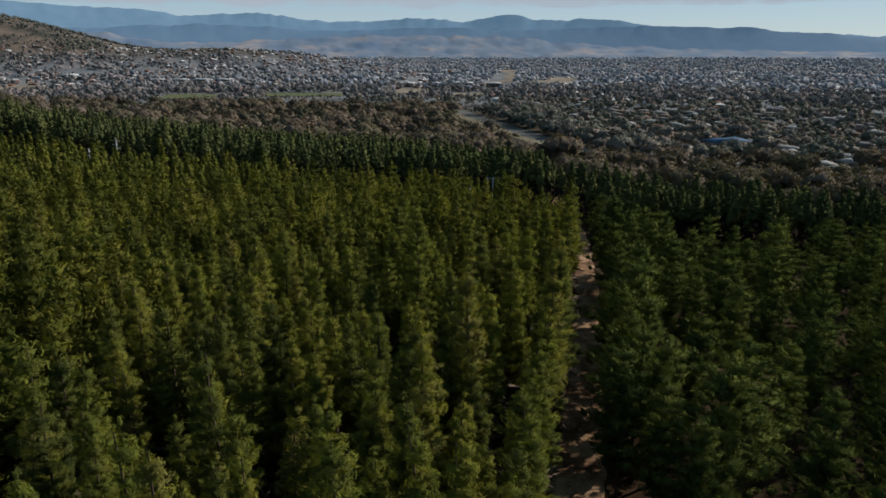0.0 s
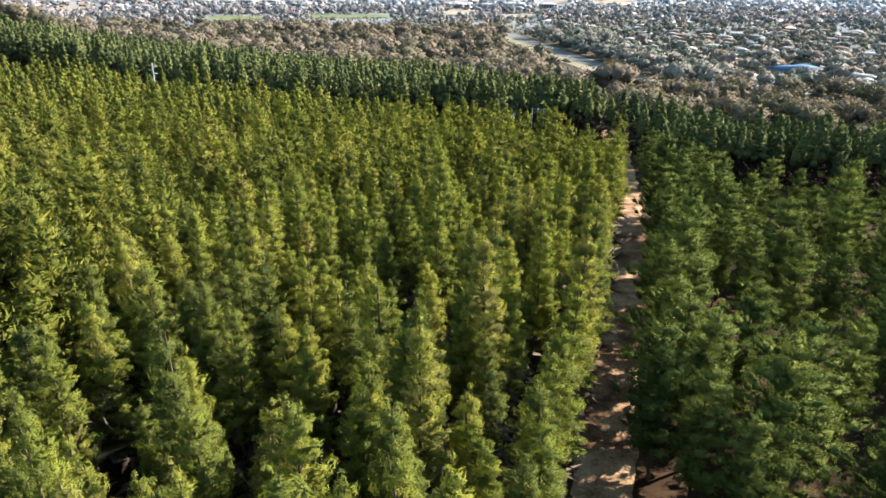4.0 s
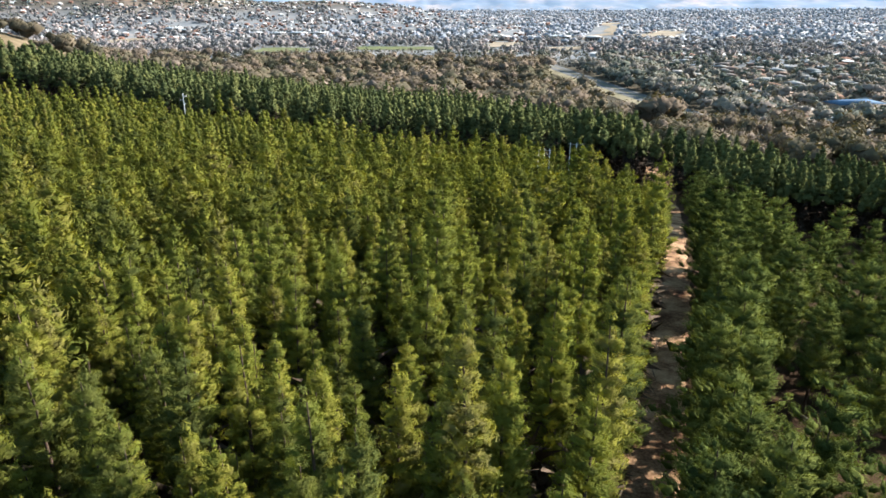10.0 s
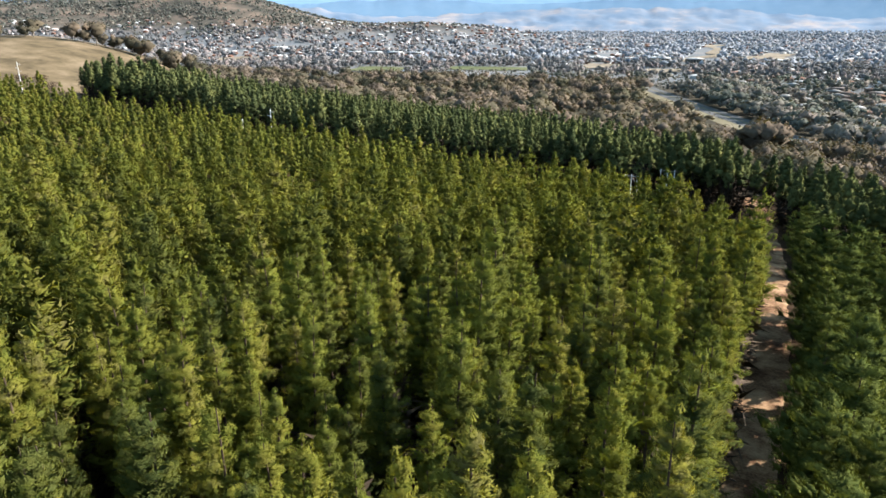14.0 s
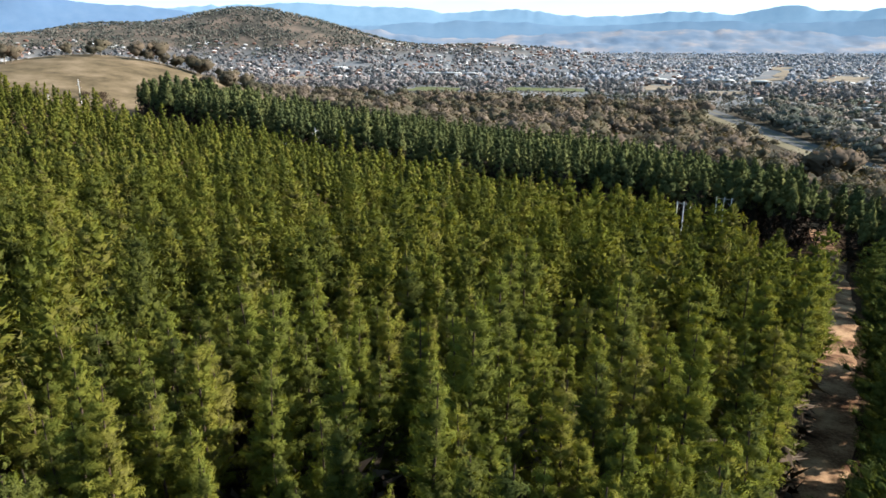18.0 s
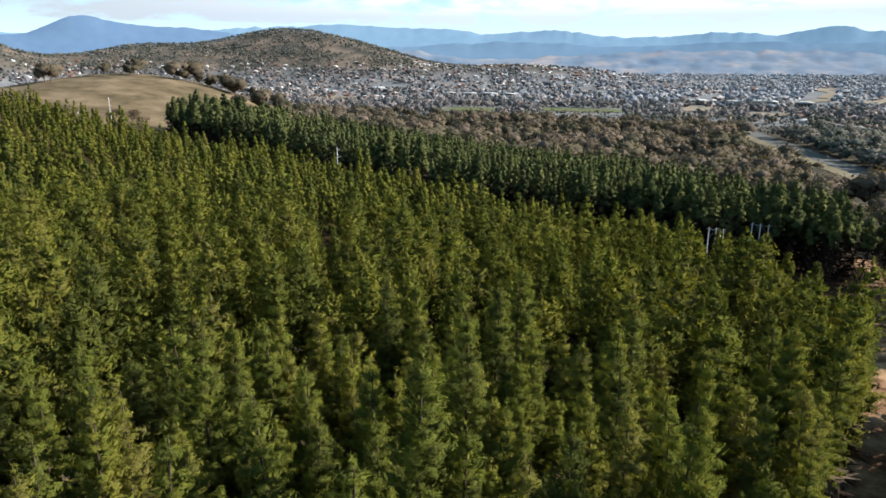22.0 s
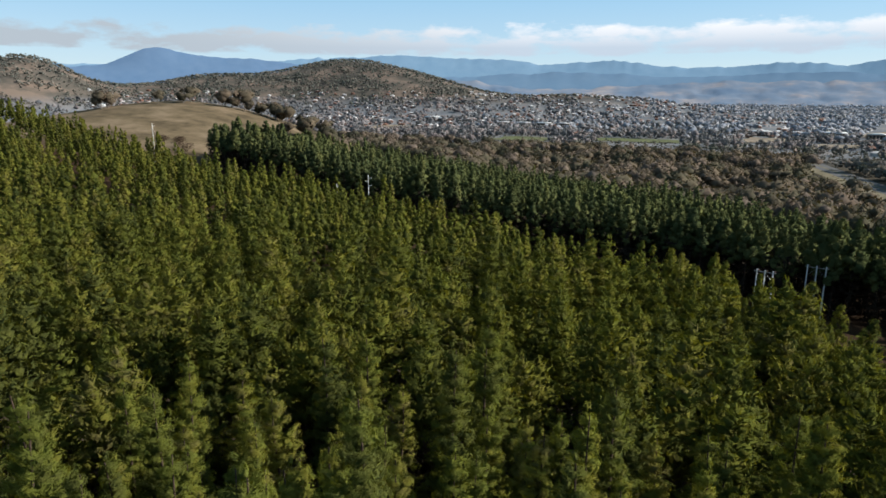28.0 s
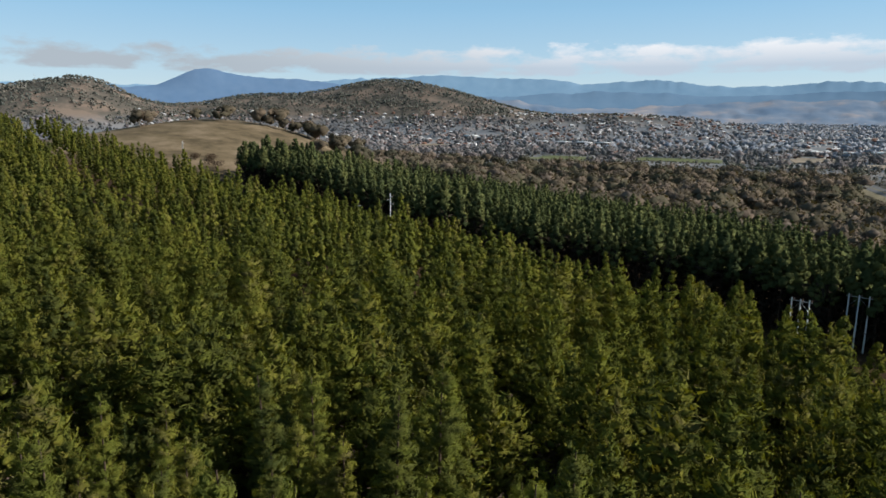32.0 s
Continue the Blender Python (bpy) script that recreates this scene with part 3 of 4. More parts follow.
plantation = np.concatenate([plantation[apart > 2.3], edge_row])
NEAR_STRIP = [(-11, 4), (1, 6), (21, 66), (-4, 68), (-10, 50), (-10, 27)]
core_spots = planted(NEAR_STRIP, 4.0, 15)
reach_ = np.hypot(plantation[:, None, 0] - core_spots[None, :, 0], plantation[:, None, 1] - core_spots[None, :, 1]).min(1)
seen = inside([(2, -8), (40, 112), (-10, 140), (-90, 120), (-75, 50), (-45, -8)], plantation[:, 0], plantation[:, 1])
candidates = np.where(seen)[0]
candidates = candidates[np.argsort(reach_[candidates])]
single, close = candidates[:300], candidates[300:1400]
taken = np.zeros(len(plantation), bool)
taken[candidates[:1400]] = True
near_spots, close_spots, rest = plantation[single], plantation[close], plantation[~taken]
d_rest = np.hypot(rest[:, 0] - 8, rest[:, 1] - 40)
middle, distant = rest[d_rest < 105], rest[d_rest >= 105]

PINE_FULL = dict(tiers=14, limbs=6, tufts=2, puff=0.50, blades=7600, length=0.32, width=0.05, shape=0.74, ragged=0.26)
variants = [pine_thing("pine_tree", 20 + i, tall, wide, start, PINE, "slender dark green plantation pine with a pointed crown", "plantation pines", **PINE_FULL)
            for i, (tall, wide, start) in enumerate(((17.5, 1.55, 0.40), (16.4, 1.3, 0.38), (18.6, 1.48, 0.43), (17.0, 1.42, 0.38), (15.0, 1.22, 0.38), (17.8, 1.7, 0.42), (16.6, 1.24, 0.38), (18.0, 1.36, 0.40)))]
rng = np.random.default_rng(8)
for i, (x, y) in enumerate(near_spots):
    m = pose(x, y, float(height(x, y)) - 0.1, rng.normal(0, 1.5), rng.normal(0, 1.5), rng.uniform(0, 360))
    s = float(np.clip(rng.normal(1, 0.095), 0.72, 1.2))
    if i < len(variants):
        variants[i].matrix_basis = m
        variants[i].scale = (s, s, s)
    else:
        t_ = copy_thing(variants[i % len(variants)], m)
        t_.scale = (s, s, s * float(rng.uniform(0.92, 1.08)))


def stand_pine(seed, tall, wide, start, lumps, blades, length, width, round_=True, core=0.8):
    """A pine of the stand: round clumps of needles, smaller towards the blunt top, with a loose skin."""
    rng = np.random.default_rng(seed)
    u = (np.arange(lumps) + rng.uniform(0.1, 0.9, lumps)) / lumps
    u = 1 - (1 - u) ** 1.1
    taper = 0.12 + 0.88 * (1 - u) ** 0.72
    a = 2.4 * np.arange(lumps) + rng.normal(0, 0.5, lumps)
    off = wide * taper * rng.uniform(0.35, 0.8, lumps) * np.where(u > 0.9, 0.3, 1.0)
    big = wide * (0.16 + 0.27 * taper) * rng.uniform(0.75, 1.25, lumps)
    hub = np.stack([np.cos(a) * off, np.sin(a) * off, tall * (start + (0.97 - start) * u)], 1)
    away = unit(np.stack([np.cos(a), np.sin(a), 0.2 + 0.6 * u], 1))
    v, f = clumps(rng, hub, big * core, 0.95, round_)
    each = len(v) // lumps
    n = unit(0.6 * unit(v - np.repeat(hub, each, 0)) + 0.4 * np.repeat(away, each, 0))
    p, s, out = np.repeat(hub, blades, 0), np.repeat(big, blades)[:, None], np.repeat(away, blades, 0)
    d = unit(rng.normal(0, 1, p.shape) + out * 0.7 + [[0, 0, 0.3]])
    w = shards(rng, p + d * s * rng.uniform(0.7, 1.1, (len(p), 1)), d, d * 0.4 + out * 0.6 + [[0, 0, 0.5]], length, width)
    m = unit(0.6 * d + 0.4 * out + rng.normal(0, 0.12, d.shape))
    f = np.concatenate([f, tri_faces(w) + len(v)])
    return facing(np.concatenate([v, w]), f, np.concatenate([n, np.repeat(m, 3, 0)]))


CLOSE = [pine_shape(50 + i, 17.2, 1.66, 0.46, tiers=9, limbs=5, tufts=1, puff=0.82, blades=820, length=0.60, width=0.14, shape=0.72, ragged=0.28) for i in range(14)]
MID = [stand_pine(60 + i, 17.2, 1.62, 0.54, 24, 24, 0.56, 0.14, False, 0.62) for i in range(10)]
FARP = [stand_pine(70 + i, 17.0, 1.6, 0.60, 14, 11, 0.60, 0.16, False, 0.82) for i in range(16)]
LOW = [stand_pine(75 + i, 16.5, 2.0, 0.52, 15, 14, 0.75, 0.26, True, 0.85) for i in range(8)]
SHADED = [stand_pine(78 + i, 16.5, 2.3, 0.54, 18, 20, 0.75, 0.26, True, 0.85) for i in range(8)]
TOPS = [stand_pine(82 + i, 17.0, 2.1, 0.36, 15, 9, 0.7, 0.24, False, 0.95) for i in range(16)]
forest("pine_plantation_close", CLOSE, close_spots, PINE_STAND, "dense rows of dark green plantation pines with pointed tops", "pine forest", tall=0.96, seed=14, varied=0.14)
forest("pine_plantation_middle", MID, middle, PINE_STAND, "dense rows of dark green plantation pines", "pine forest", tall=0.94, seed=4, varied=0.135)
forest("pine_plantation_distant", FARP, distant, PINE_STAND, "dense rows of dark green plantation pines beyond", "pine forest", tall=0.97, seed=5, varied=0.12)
far_rows = planted(FAR_BLOCK, 3.7, 12, 0.9)


def behind_front(x, y):
    return y - np.where(x > -75, 211 - 0.28 * x, 232 - 0.26 * (x + 75))


def block_growth(x, y):
    """The front rows, lower on the slope, have grown tallest."""
    tall = np.interp(x, [-201, -176, -145, -75, 0, 53], [1.0, 1.12, 1.22, 1.2, 1.12, 1.0])
    return tall + (0.96 - tall) * np.clip((behind_front(x, y) - 8) / 45, 0, 1)


front = behind_front(far_rows[:, 0], far_rows[:, 1]) < 8
flank = (far_rows[:, 0] > 34) | (far_rows[:, 0] < -172) | (front & (far_rows[:, 0] > -2))
forest("pine_block_flank", SHADED, far_rows[flank], PINE_FAR, "outer rows of the tall pine block", "pine forest", grown=block_growth, seed=17, varied=0.11)
forest("pine_block_behind_power_line", TOPS, far_rows[~front & ~flank], PINE_FAR, "tall dark pine block behind the power line clearing", "pine forest", grown=block_growth, seed=6, varied=0.11)
forest("pine_block_front_rows", LOW, far_rows[front & ~flank], PINE_FAR, "tall front rows of pines with bare shaded trunks", "pine forest", grown=block_growth, seed=16, varied=0.1)
def dead_branches(seed, low, high, wide, count):
    """The dry inner branches that a crowded pine keeps below its green crown."""
    rng = np.random.default_rng(seed)
    z = rng.uniform(low, high, count)
    a = rng.uniform(0, 2 * math.pi, count)
    d = np.stack([np.cos(a), np.sin(a), rng.uniform(-0.25, 0.15, count)], 1)
    p = np.stack([np.zeros(count), np.zeros(count), z], 1) + d * rng.uniform(0.3, wide, (count, 1))
    w = shards(rng, p, rng.normal(0, 1, p.shape), d, 1.5, 0.42)
    return facing(w, tri_faces(w), np.repeat(unit(d + [[0, 0, 0.3]]), 3, 0))


DRY = [dead_branches(95 + i, 0.8, 10.6, 2.0, 130) for i in range(6)]
forest("dead_branches_of_plantation", DRY, np.concatenate([near_spots, close_spots]), DRY_TWIG, "dry brown lower branches inside the plantation", "branches", tall=0.92, seed=19, varied=0.1)
right_rows = planted(RIGHT_BLOCK, 3.6, 13)
# these branches are coloured near black to deepen the rows' shade
forest("dead_branches_of_pine_block", DRY, far_rows[front | flank], SHADE_DEADWOOD, "dry lower branches of the front rows, darkened for shade", "branches", grown=block_growth, seed=18, varied=0.1)
forest("dead_branches_beside_track", DRY, right_rows, SHADE_DEADWOOD, "dry lower branches of crowded pines, darkened for shade", "branches", tall=0.8, seed=18, varied=0.1)
trunk_v, trunk_f = tube([(0, 0, -0.3), (0, 0, 9.5)], [0.2, 0.12], 4)
forest("pine_trunks", [(trunk_v, trunk_f, unit(trunk_v * [[1, 1, 0]]))], far_rows[front], BARK, "bare dark trunks of the front row", "pine trunks", grown=block_growth, seed=16, varied=0.1)
forest("pine_block_beside_track", SHADED, right_rows, PINE_FAR, "dark shaded pine block beyond the scattered pines", "pine forest", tall=0.84, seed=7, varied=0.135)

# scattered broad pines on the other side of the track
ROADSIDE = dict(tiers=11, limbs=7, tufts=3, puff=0.74, blades=14000, length=0.28, width=0.06, shape=0.5, ragged=0.26, rise=0.5)
broad = [pine_thing("roadside_pine", 90 + i, tall, wide, start, PINE_SIDE, "broad bushy dark green pine with a ragged crown", "scattered pines", **ROADSIDE)
         for i, (tall, wide, start) in enumerate(((14.5, 3.5, 0.20), (16.0, 3.0, 0.22), (13.0, 3.8, 0.16), (15.5, 2.8, 0.22)))]
# where they stand, and how tall
SIDE_PINES = ((21.8, 54.2, 15), (24.2, 64.5, 14), (20.3, 47.8, 14), (41.7, 99, 14), (44.5, 95.5, 14), (46.4, 90.9, 15), (35.5, 97.5, 14), (45.8, 82, 12), (34.9, 72, 13), (35.6, 66.3, 13),
              (52.3, 82.5, 14), (55.3, 81, 14), (58.5, 82, 14), (59, 76, 14), (24.5, 44, 14), (33, 41.5, 13), (38.5, 47, 14), (18.5, 28.5, 12), (21.5, 31, 15), (28, 28.5, 14), (15.6, 36.8, 15), (19.6, 38.6, 15), (25.5, 36.5, 15), (17.2, 32.6, 13),
              (12.3, 27, 5), (15.8, 26.5, 5), (32.5, 77, 14), (28, 70.5, 14), (30.8, 81, 14), (33.8, 89, 14))
rng = np.random.default_rng(31)
spots = [(x, y, h_) for x, y, h_ in SIDE_PINES]
# a tall row close beside the track
# its first trees, out of view, are added to shade the track
for k in range(49):
    y = -10 + 3.5 * k if k < 12 else 33 + 3.3 * (k - 12) if k < 24 else 72 + 1.6 * (k - 24)
    x, y = float(track_x(y)) + (rng.uniform(4.9, 6.0) if k % 2 else rng.uniform(6.0, 8.0)), y + rng.normal(0, 0.9)
    if all((x - a) ** 2 + (y - b) ** 2 > 2.9**2 for a, b, _h in spots):
        spots.append((x, y, rng.uniform(12.5, 17.5) if y > 34 else rng.uniform(10, 13.5) if y > 26 else rng.uniform(6.5, 9)))
# smaller pines crowd the verge where the walk begins
# the nearest are out of view, added to keep sky light off the track
for _ in range(260):
    y, u_ = rng.uniform(-8, 31), rng.uniform(6, 15)
    x = float(track_x(y)) + u_
    if all((x - a) ** 2 + (y - b) ** 2 > 4.3**2 for a, b, _h in spots):
        spots.append((x, y, rng.uniform(7, 11)))
for _ in range(3000):
    y = rng.uniform(14, 104)
    u_ = rng.uniform(8, 64)
    x = float(track_x(y)) + u_
    if (y < 70 and u_ < 11) or any((x - a) ** 2 + (y - b) ** 2 < 6.2**2 for a, b, _h in spots):
        continue
    # grassy clearings
    if any((x - a) ** 2 + (y - b) ** 2 < r * r for a, b, r in ((53, 89, 6.5), (67, 88, 6.5), (35, 49, 5), (29.5, 45.5, 4.5), (29, 57.5, 5), (29, 51.5, 4.5), (28, 33, 4), (48, 71, 5.5))):
        continue
    spots.append((x, y, rng.uniform(11, 16)))
for k in range(16):
    y = 68 + 3.0 * k + rng.normal(0, 0.6)
    x = float(track_x(y)) + rng.uniform(8.5, 12.5)
    if all((x - a) ** 2 + (y - b) ** 2 > 3.4**2 for a, b, _h in spots):
        spots.append((x, y, rng.uniform(13, 16.5)))
# a sparse row along the track where it turns
spots += [(float(track_x(y)) + rng.uniform(4.2, 5.2), y, rng.uniform(11, 14)) for y in (111, 115, 137, 143)]
for i, (x, y, h_) in enumerate(spots):
    k = i % len(broad)
    m = pose(x, y, float(height(x, y)) - 0.1, rng.normal(0, 2.5), rng.normal(0, 2.5), rng.uniform(0, 360))
    s = float(h_) / (14.5, 16.0, 13.0, 15.5)[k]
    t_ = broad[i] if i < len(broad) else copy_thing(broad[k], m)
    t_.matrix_basis = m
    t_.scale = (s, s, s)


# ---- woodland, town and distance ----
def gum_shape(seed, tall, wide, lumps, blades, size, core=0.72, round_=False):
    """Corners, faces and normals of a gum tree's crown: uneven clumps of leaves at several heights, with a loose leafy skin."""
    rng_ = np.random.default_rng(seed)
    hub = np.stack([rng_.normal(0, wide * 0.2, lumps), rng_.normal(0, wide * 0.2, lumps), tall * rng_.uniform(0.42, 0.82, lumps)], 1)
    big = wide * rng_.uniform(0.24, 0.38, lumps)
    v, f = clumps(rng_, hub, big * core, 0.75, round_)
    each = len(v) // lumps
    away = unit(hub - [[0, 0, tall * 0.5]])
    n = unit(0.6 * unit(v - np.repeat(hub, each, 0)) + 0.45 * np.repeat(away, each, 0))
    if blades:
        p, s = np.repeat(hub, blades, 0), np.repeat(big, blades)[:, None]
        d = unit(rng_.normal(0, 1, p.shape) + [[0, 0, 0.35]])
        w = shards(rng_, p + d * s * rng_.uniform(0.6, 1.0, (len(p), 1)), d, rng_.normal(0, 1, p.shape), size, size * 0.8)
        m = unit(0.6 * d + 0.45 * np.repeat(away, blades, 0) + rng_.normal(0, 0.12, d.shape))
        f = np.concatenate([f, tri_faces(w) + len(v)])
        v, n = np.concatenate([v, w]), np.concatenate([n, np.repeat(m, 3, 0)])
    return facing(v, f, n)


def scatter(n, xr, yr, seed, ok):
    r = np.random.default_rng(seed)
    x, y = r.uniform(*xr, n), r.uniform(*yr, n)
    k = ok(x, y)
    return np.stack([x[k], y[k]], 1)


def polar(n, az, far, seed, ok, power=1.0):
    r = np.random.default_rng(seed)
    a, d = np.radians(r.uniform(*az, n)), far[0] + (far[1] - far[0]) * r.random(n) ** power
    x, y = -np.sin(a) * d, np.cos(a) * d
    k = ok(x, y)
    return np.stack([x[k], y[k]], 1)


def road_x(y):
    return 129 - 0.15 * 20 * np.logaddexp(0, (y - 455) / 20)


def clear(x, y):
    side = x - road_x(y)
    road = (side > -17) & (side < 11) & (y > 330) & (y < 800)
    field = inside(DRY_A, x, y) | inside(DRIVE, x, y) | inside(DRIVE, x * 1.03, y * 1.03)
    for area in OPEN_GROUND:
        field = field | inside(area, x, y)
    for k in (30, 60, 90, 120, 150):
        ax, ay = x * (1 + k / np.hypot(x, y)), y * (1 + k / np.hypot(x, y))
        for area in OPEN_GROUND[:4] if k > 60 else OPEN_GROUND:
            field = field | inside(area, ax, ay)
        if k < 70:
            field = field | inside(DRY_A, ax, ay)
    grass_hill = np.hypot(x + 318, y - 395) < 170
    blocks = inside(FAR_BLOCK, x, y) | inside(RIGHT_BLOCK, x, y)
    return ~(road | field | grass_hill | blocks)


FIELD_A = [(-335, 985), (-250, 985), (-255, 1080), (-340, 1080)]
FIELD_B = [(-190, 1040), (-65, 1030), (-60, 1110), (-190, 1115)]
BARE_A = [(183, 1285), (245, 1300), (455, 2290), (400, 2290)]
BARE_C = [(-690, 1190), (-600, 1190), (-590, 1300), (-680, 1340)]
DRY_A = [(-15, 484), (24, 482), (26, 512), (-12, 514)]
BARE_B = [(300, 1410), (400, 1425), (480, 1660), (430, 1690)]
BARE_D = [(0, 1095), (60, 1090), (90, 1210), (30, 1230)]
DRIVE = [(163, 358), (168, 357), (198, 413), (193, 415)]
BARE_E = [(95, 1030), (150, 1030), (160, 1095), (100, 1100)]
OPEN_GROUND = (FIELD_A, FIELD_B, BARE_A, BARE_B, BARE_C, BARE_D, BARE_E)


def lumpy(x, y, scale, seed):
    """Smooth blotches over the plain, from -1 to 1."""
    return np.array([noise.noise(Vector((a * scale, b * scale, seed))) for a, b in zip(x, y)])


GUMS = [gum_shape(200 + i, 10, 9.0, 9, 16, 1.0, 0.62) for i in range(10)]
GUMS_NEAR = [gum_shape(215 + i, 10, 8.5, 10, 46, 0.7, 0.6) for i in range(8)]
spots_h = polar(1900, (-44, -8), (375, 900), 61, lambda x, y: clear(x, y) & (x > 178))
near_h = []
for x, y in spots_h:
    if all((x - a) ** 2 + (y - b) ** 2 > 22**2 for a, b in near_h) and math.hypot(x - 244, y - 455) > 34:
        near_h.append((x, y))
near_h = near_h[:260]


def off_houses(p):
    """Keeps trees away from the roofs and their front gardens."""
    keep = np.ones(len(p), bool)
    for hx, hy, r in [(a, b, 8.5) for a, b in near_h] + [(236, 455, 15), (252, 458, 15)]:
        away = math.hypot(hx, hy)
        for k in (0, 1.2) if r < 10 else (0, 1.2, 2.4, 3.4):
            f_ = 1 - k * r / away
            keep &= (p[:, 0] - hx * f_) ** 2 + (p[:, 1] - hy * f_) ** 2 > (r * (1 - 0.1 * k)) ** 2
    return p[keep]


wood = scatter(7400, (-600, 330), (105, 900), 41, lambda x, y: clear(x, y) & ~inside(MAIN_BLOCK, x, y) & (((x > 62) & (y > 235 - 0.85 * (x - 62))) | (y > 300)) & ((x < 200) | (y < 520)))
wood = wood[wood[:, 1] < 800 - 0.22 * (wood[:, 0] + 150)]
wood = wood[lumpy(wood[:, 0], wood[:, 1], 0.016, 2.0) > -0.4]
# few trees stand just before the highway
before = np.zeros(len(wood), bool)
for s_ in range(0, 76, 8):
    at_x, at_y = wood[:, 0] + 0.27 * s_, wood[:, 1] + 0.96 * s_
    before |= (np.abs(at_x - road_x(at_y) + 6) < 12) & (at_y > 425) & (at_y < 690)
wood = wood[~before | (np.random.default_rng(47).random(len(wood)) < 0.14)]
# gardens and houses take over further along the suburb
wood = wood[(wood[:, 0] < 172) | (wood[:, 1] < 290) | (np.random.default_rng(48).random(len(wood)) < 0.5)]
wood = off_houses(wood)
edge_wood = wood[:, 1] < 330
forest("gum_woodland_edge", GUMS_NEAR, wood[edge_wood], GUM, "grey-brown and olive gum trees behind the pine blocks", "woodland", tall=1.1, seed=43, varied=0.22)
beyond = wood[:, 0] > road_x(wood[:, 1])
forest("roadside_woodland", GUMS, wood[~edge_wood & beyond], GARDEN, "olive gum woodland beyond the highway", "woodland", tall=1.08, seed=57, varied=0.26)
forest("gum_woodland", GUMS, wood[~edge_wood & ~beyond], GUM, "open grey-brown gum woodland below the plantation", "woodland", tall=1.25, seed=44, varied=0.26)
TREELETS = [gum_shape(230 + i, 9, 9.5, 4, 12, 1.5, 0.7) for i in range(10)]
near_town = polar(6400, (-42, 30), (400, 1300), 51, lambda x, y: clear(x, y) & ((y > 900) | (x > 150)), 0.75)
low = polar(2600, (-14, 26), (760, 1160), 55, lambda x, y: ~(inside(FIELD_A, x, y) | inside(FIELD_B, x, y) | inside(BARE_D, x, y) | inside(BARE_E, x, y)) & (np.hypot(x + 318, y - 395) > 190) & (np.abs(x - road_x(y) + 3) > 15))
forest("low_scrub", TREELETS, low, GARDEN, "low olive scrub between the woodland and the playing fields", "scrub", tall=0.36, seed=56, varied=0.3)
near_town = off_houses(near_town)
garden_ = np.hypot(near_town[:, 0], near_town[:, 1]) < 950
forest("garden_trees", TREELETS, near_town[garden_], GARDEN, "olive and brown garden and street trees of the suburb", "trees", tall=0.82, seed=45, varied=0.3)
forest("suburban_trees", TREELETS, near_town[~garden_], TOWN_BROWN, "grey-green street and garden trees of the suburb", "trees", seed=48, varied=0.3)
SPECKS = [gum_shape(240 + i, 8, 10.5, 1, 4, 2.6, 1.0) for i in range(10)]
far_town = polar(50000, (-42, 66), (1150, 3900), 52, clear, 0.8)
far_town = far_town[lumpy(far_town[:, 0], far_town[:, 1], 0.008, 5.0) > -0.22]
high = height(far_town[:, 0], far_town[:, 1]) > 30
# the bluest, haze-tinted leaves go to trees further right
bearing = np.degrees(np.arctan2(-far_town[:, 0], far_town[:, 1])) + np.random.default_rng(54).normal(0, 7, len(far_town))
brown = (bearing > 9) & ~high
forest("distant_trees", SPECKS, far_town[~high & ~brown], TOWN_GREEN, "haze-tinted blue-grey trees scattered over the distant suburb", "trees", tall=1.1, seed=46, varied=0.4)
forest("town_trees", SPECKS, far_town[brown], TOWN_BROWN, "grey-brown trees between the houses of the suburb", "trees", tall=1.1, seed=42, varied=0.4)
hill_wood = polar(24000, (12, 66), (1650, 2850), 53, lambda x, y: clear(x, y) & (height(x, y) > 10))
hill_wood = hill_wood[lumpy(hill_wood[:, 0], hill_wood[:, 1], 0.009, 6.0) + 0.5 * lumpy(hill_wood[:, 0], hill_wood[:, 1], 0.03, 8.0) > np.where(height(hill_wood[:, 0], hill_wood[:, 1]) > 48, -0.18, 0.1)]
forest("hill_scrub", SPECKS, np.concatenate([far_town[high], hill_wood]), HILL_GREEN, "dark grey-green scrub and gums on the hills behind the suburb", "trees", tall=0.8, seed=49, varied=0.34)


def house_parts(w, d, hgt, ridge):
    x, y = w / 2, d / 2
    wall = [(-x, -y, -0.5), (x, -y, -0.5), (x, y, -0.5), (-x, y, -0.5), (-x, -y, hgt), (x, -y, hgt), (x, y, hgt), (-x, y, hgt)]
    wf = [(0, 1, 5, 4), (1, 2, 6, 5), (2, 3, 7, 6), (3, 0, 4, 7)]
    e = 0.6
    r = x - y * 0.9
    roof = [(-x - e, -y - e, hgt), (x + e, -y - e, hgt), (x + e, y + e, hgt), (-x - e, y + e, hgt), (-r, 0, hgt + ridge), (r, 0, hgt + ridge)]
    rf = [(0, 1, 5, 4), (2, 3, 4, 5), (1, 2, 5, 5), (3, 0, 4, 4), (3, 2, 1, 0)]
    return wall, wf, roof, rf


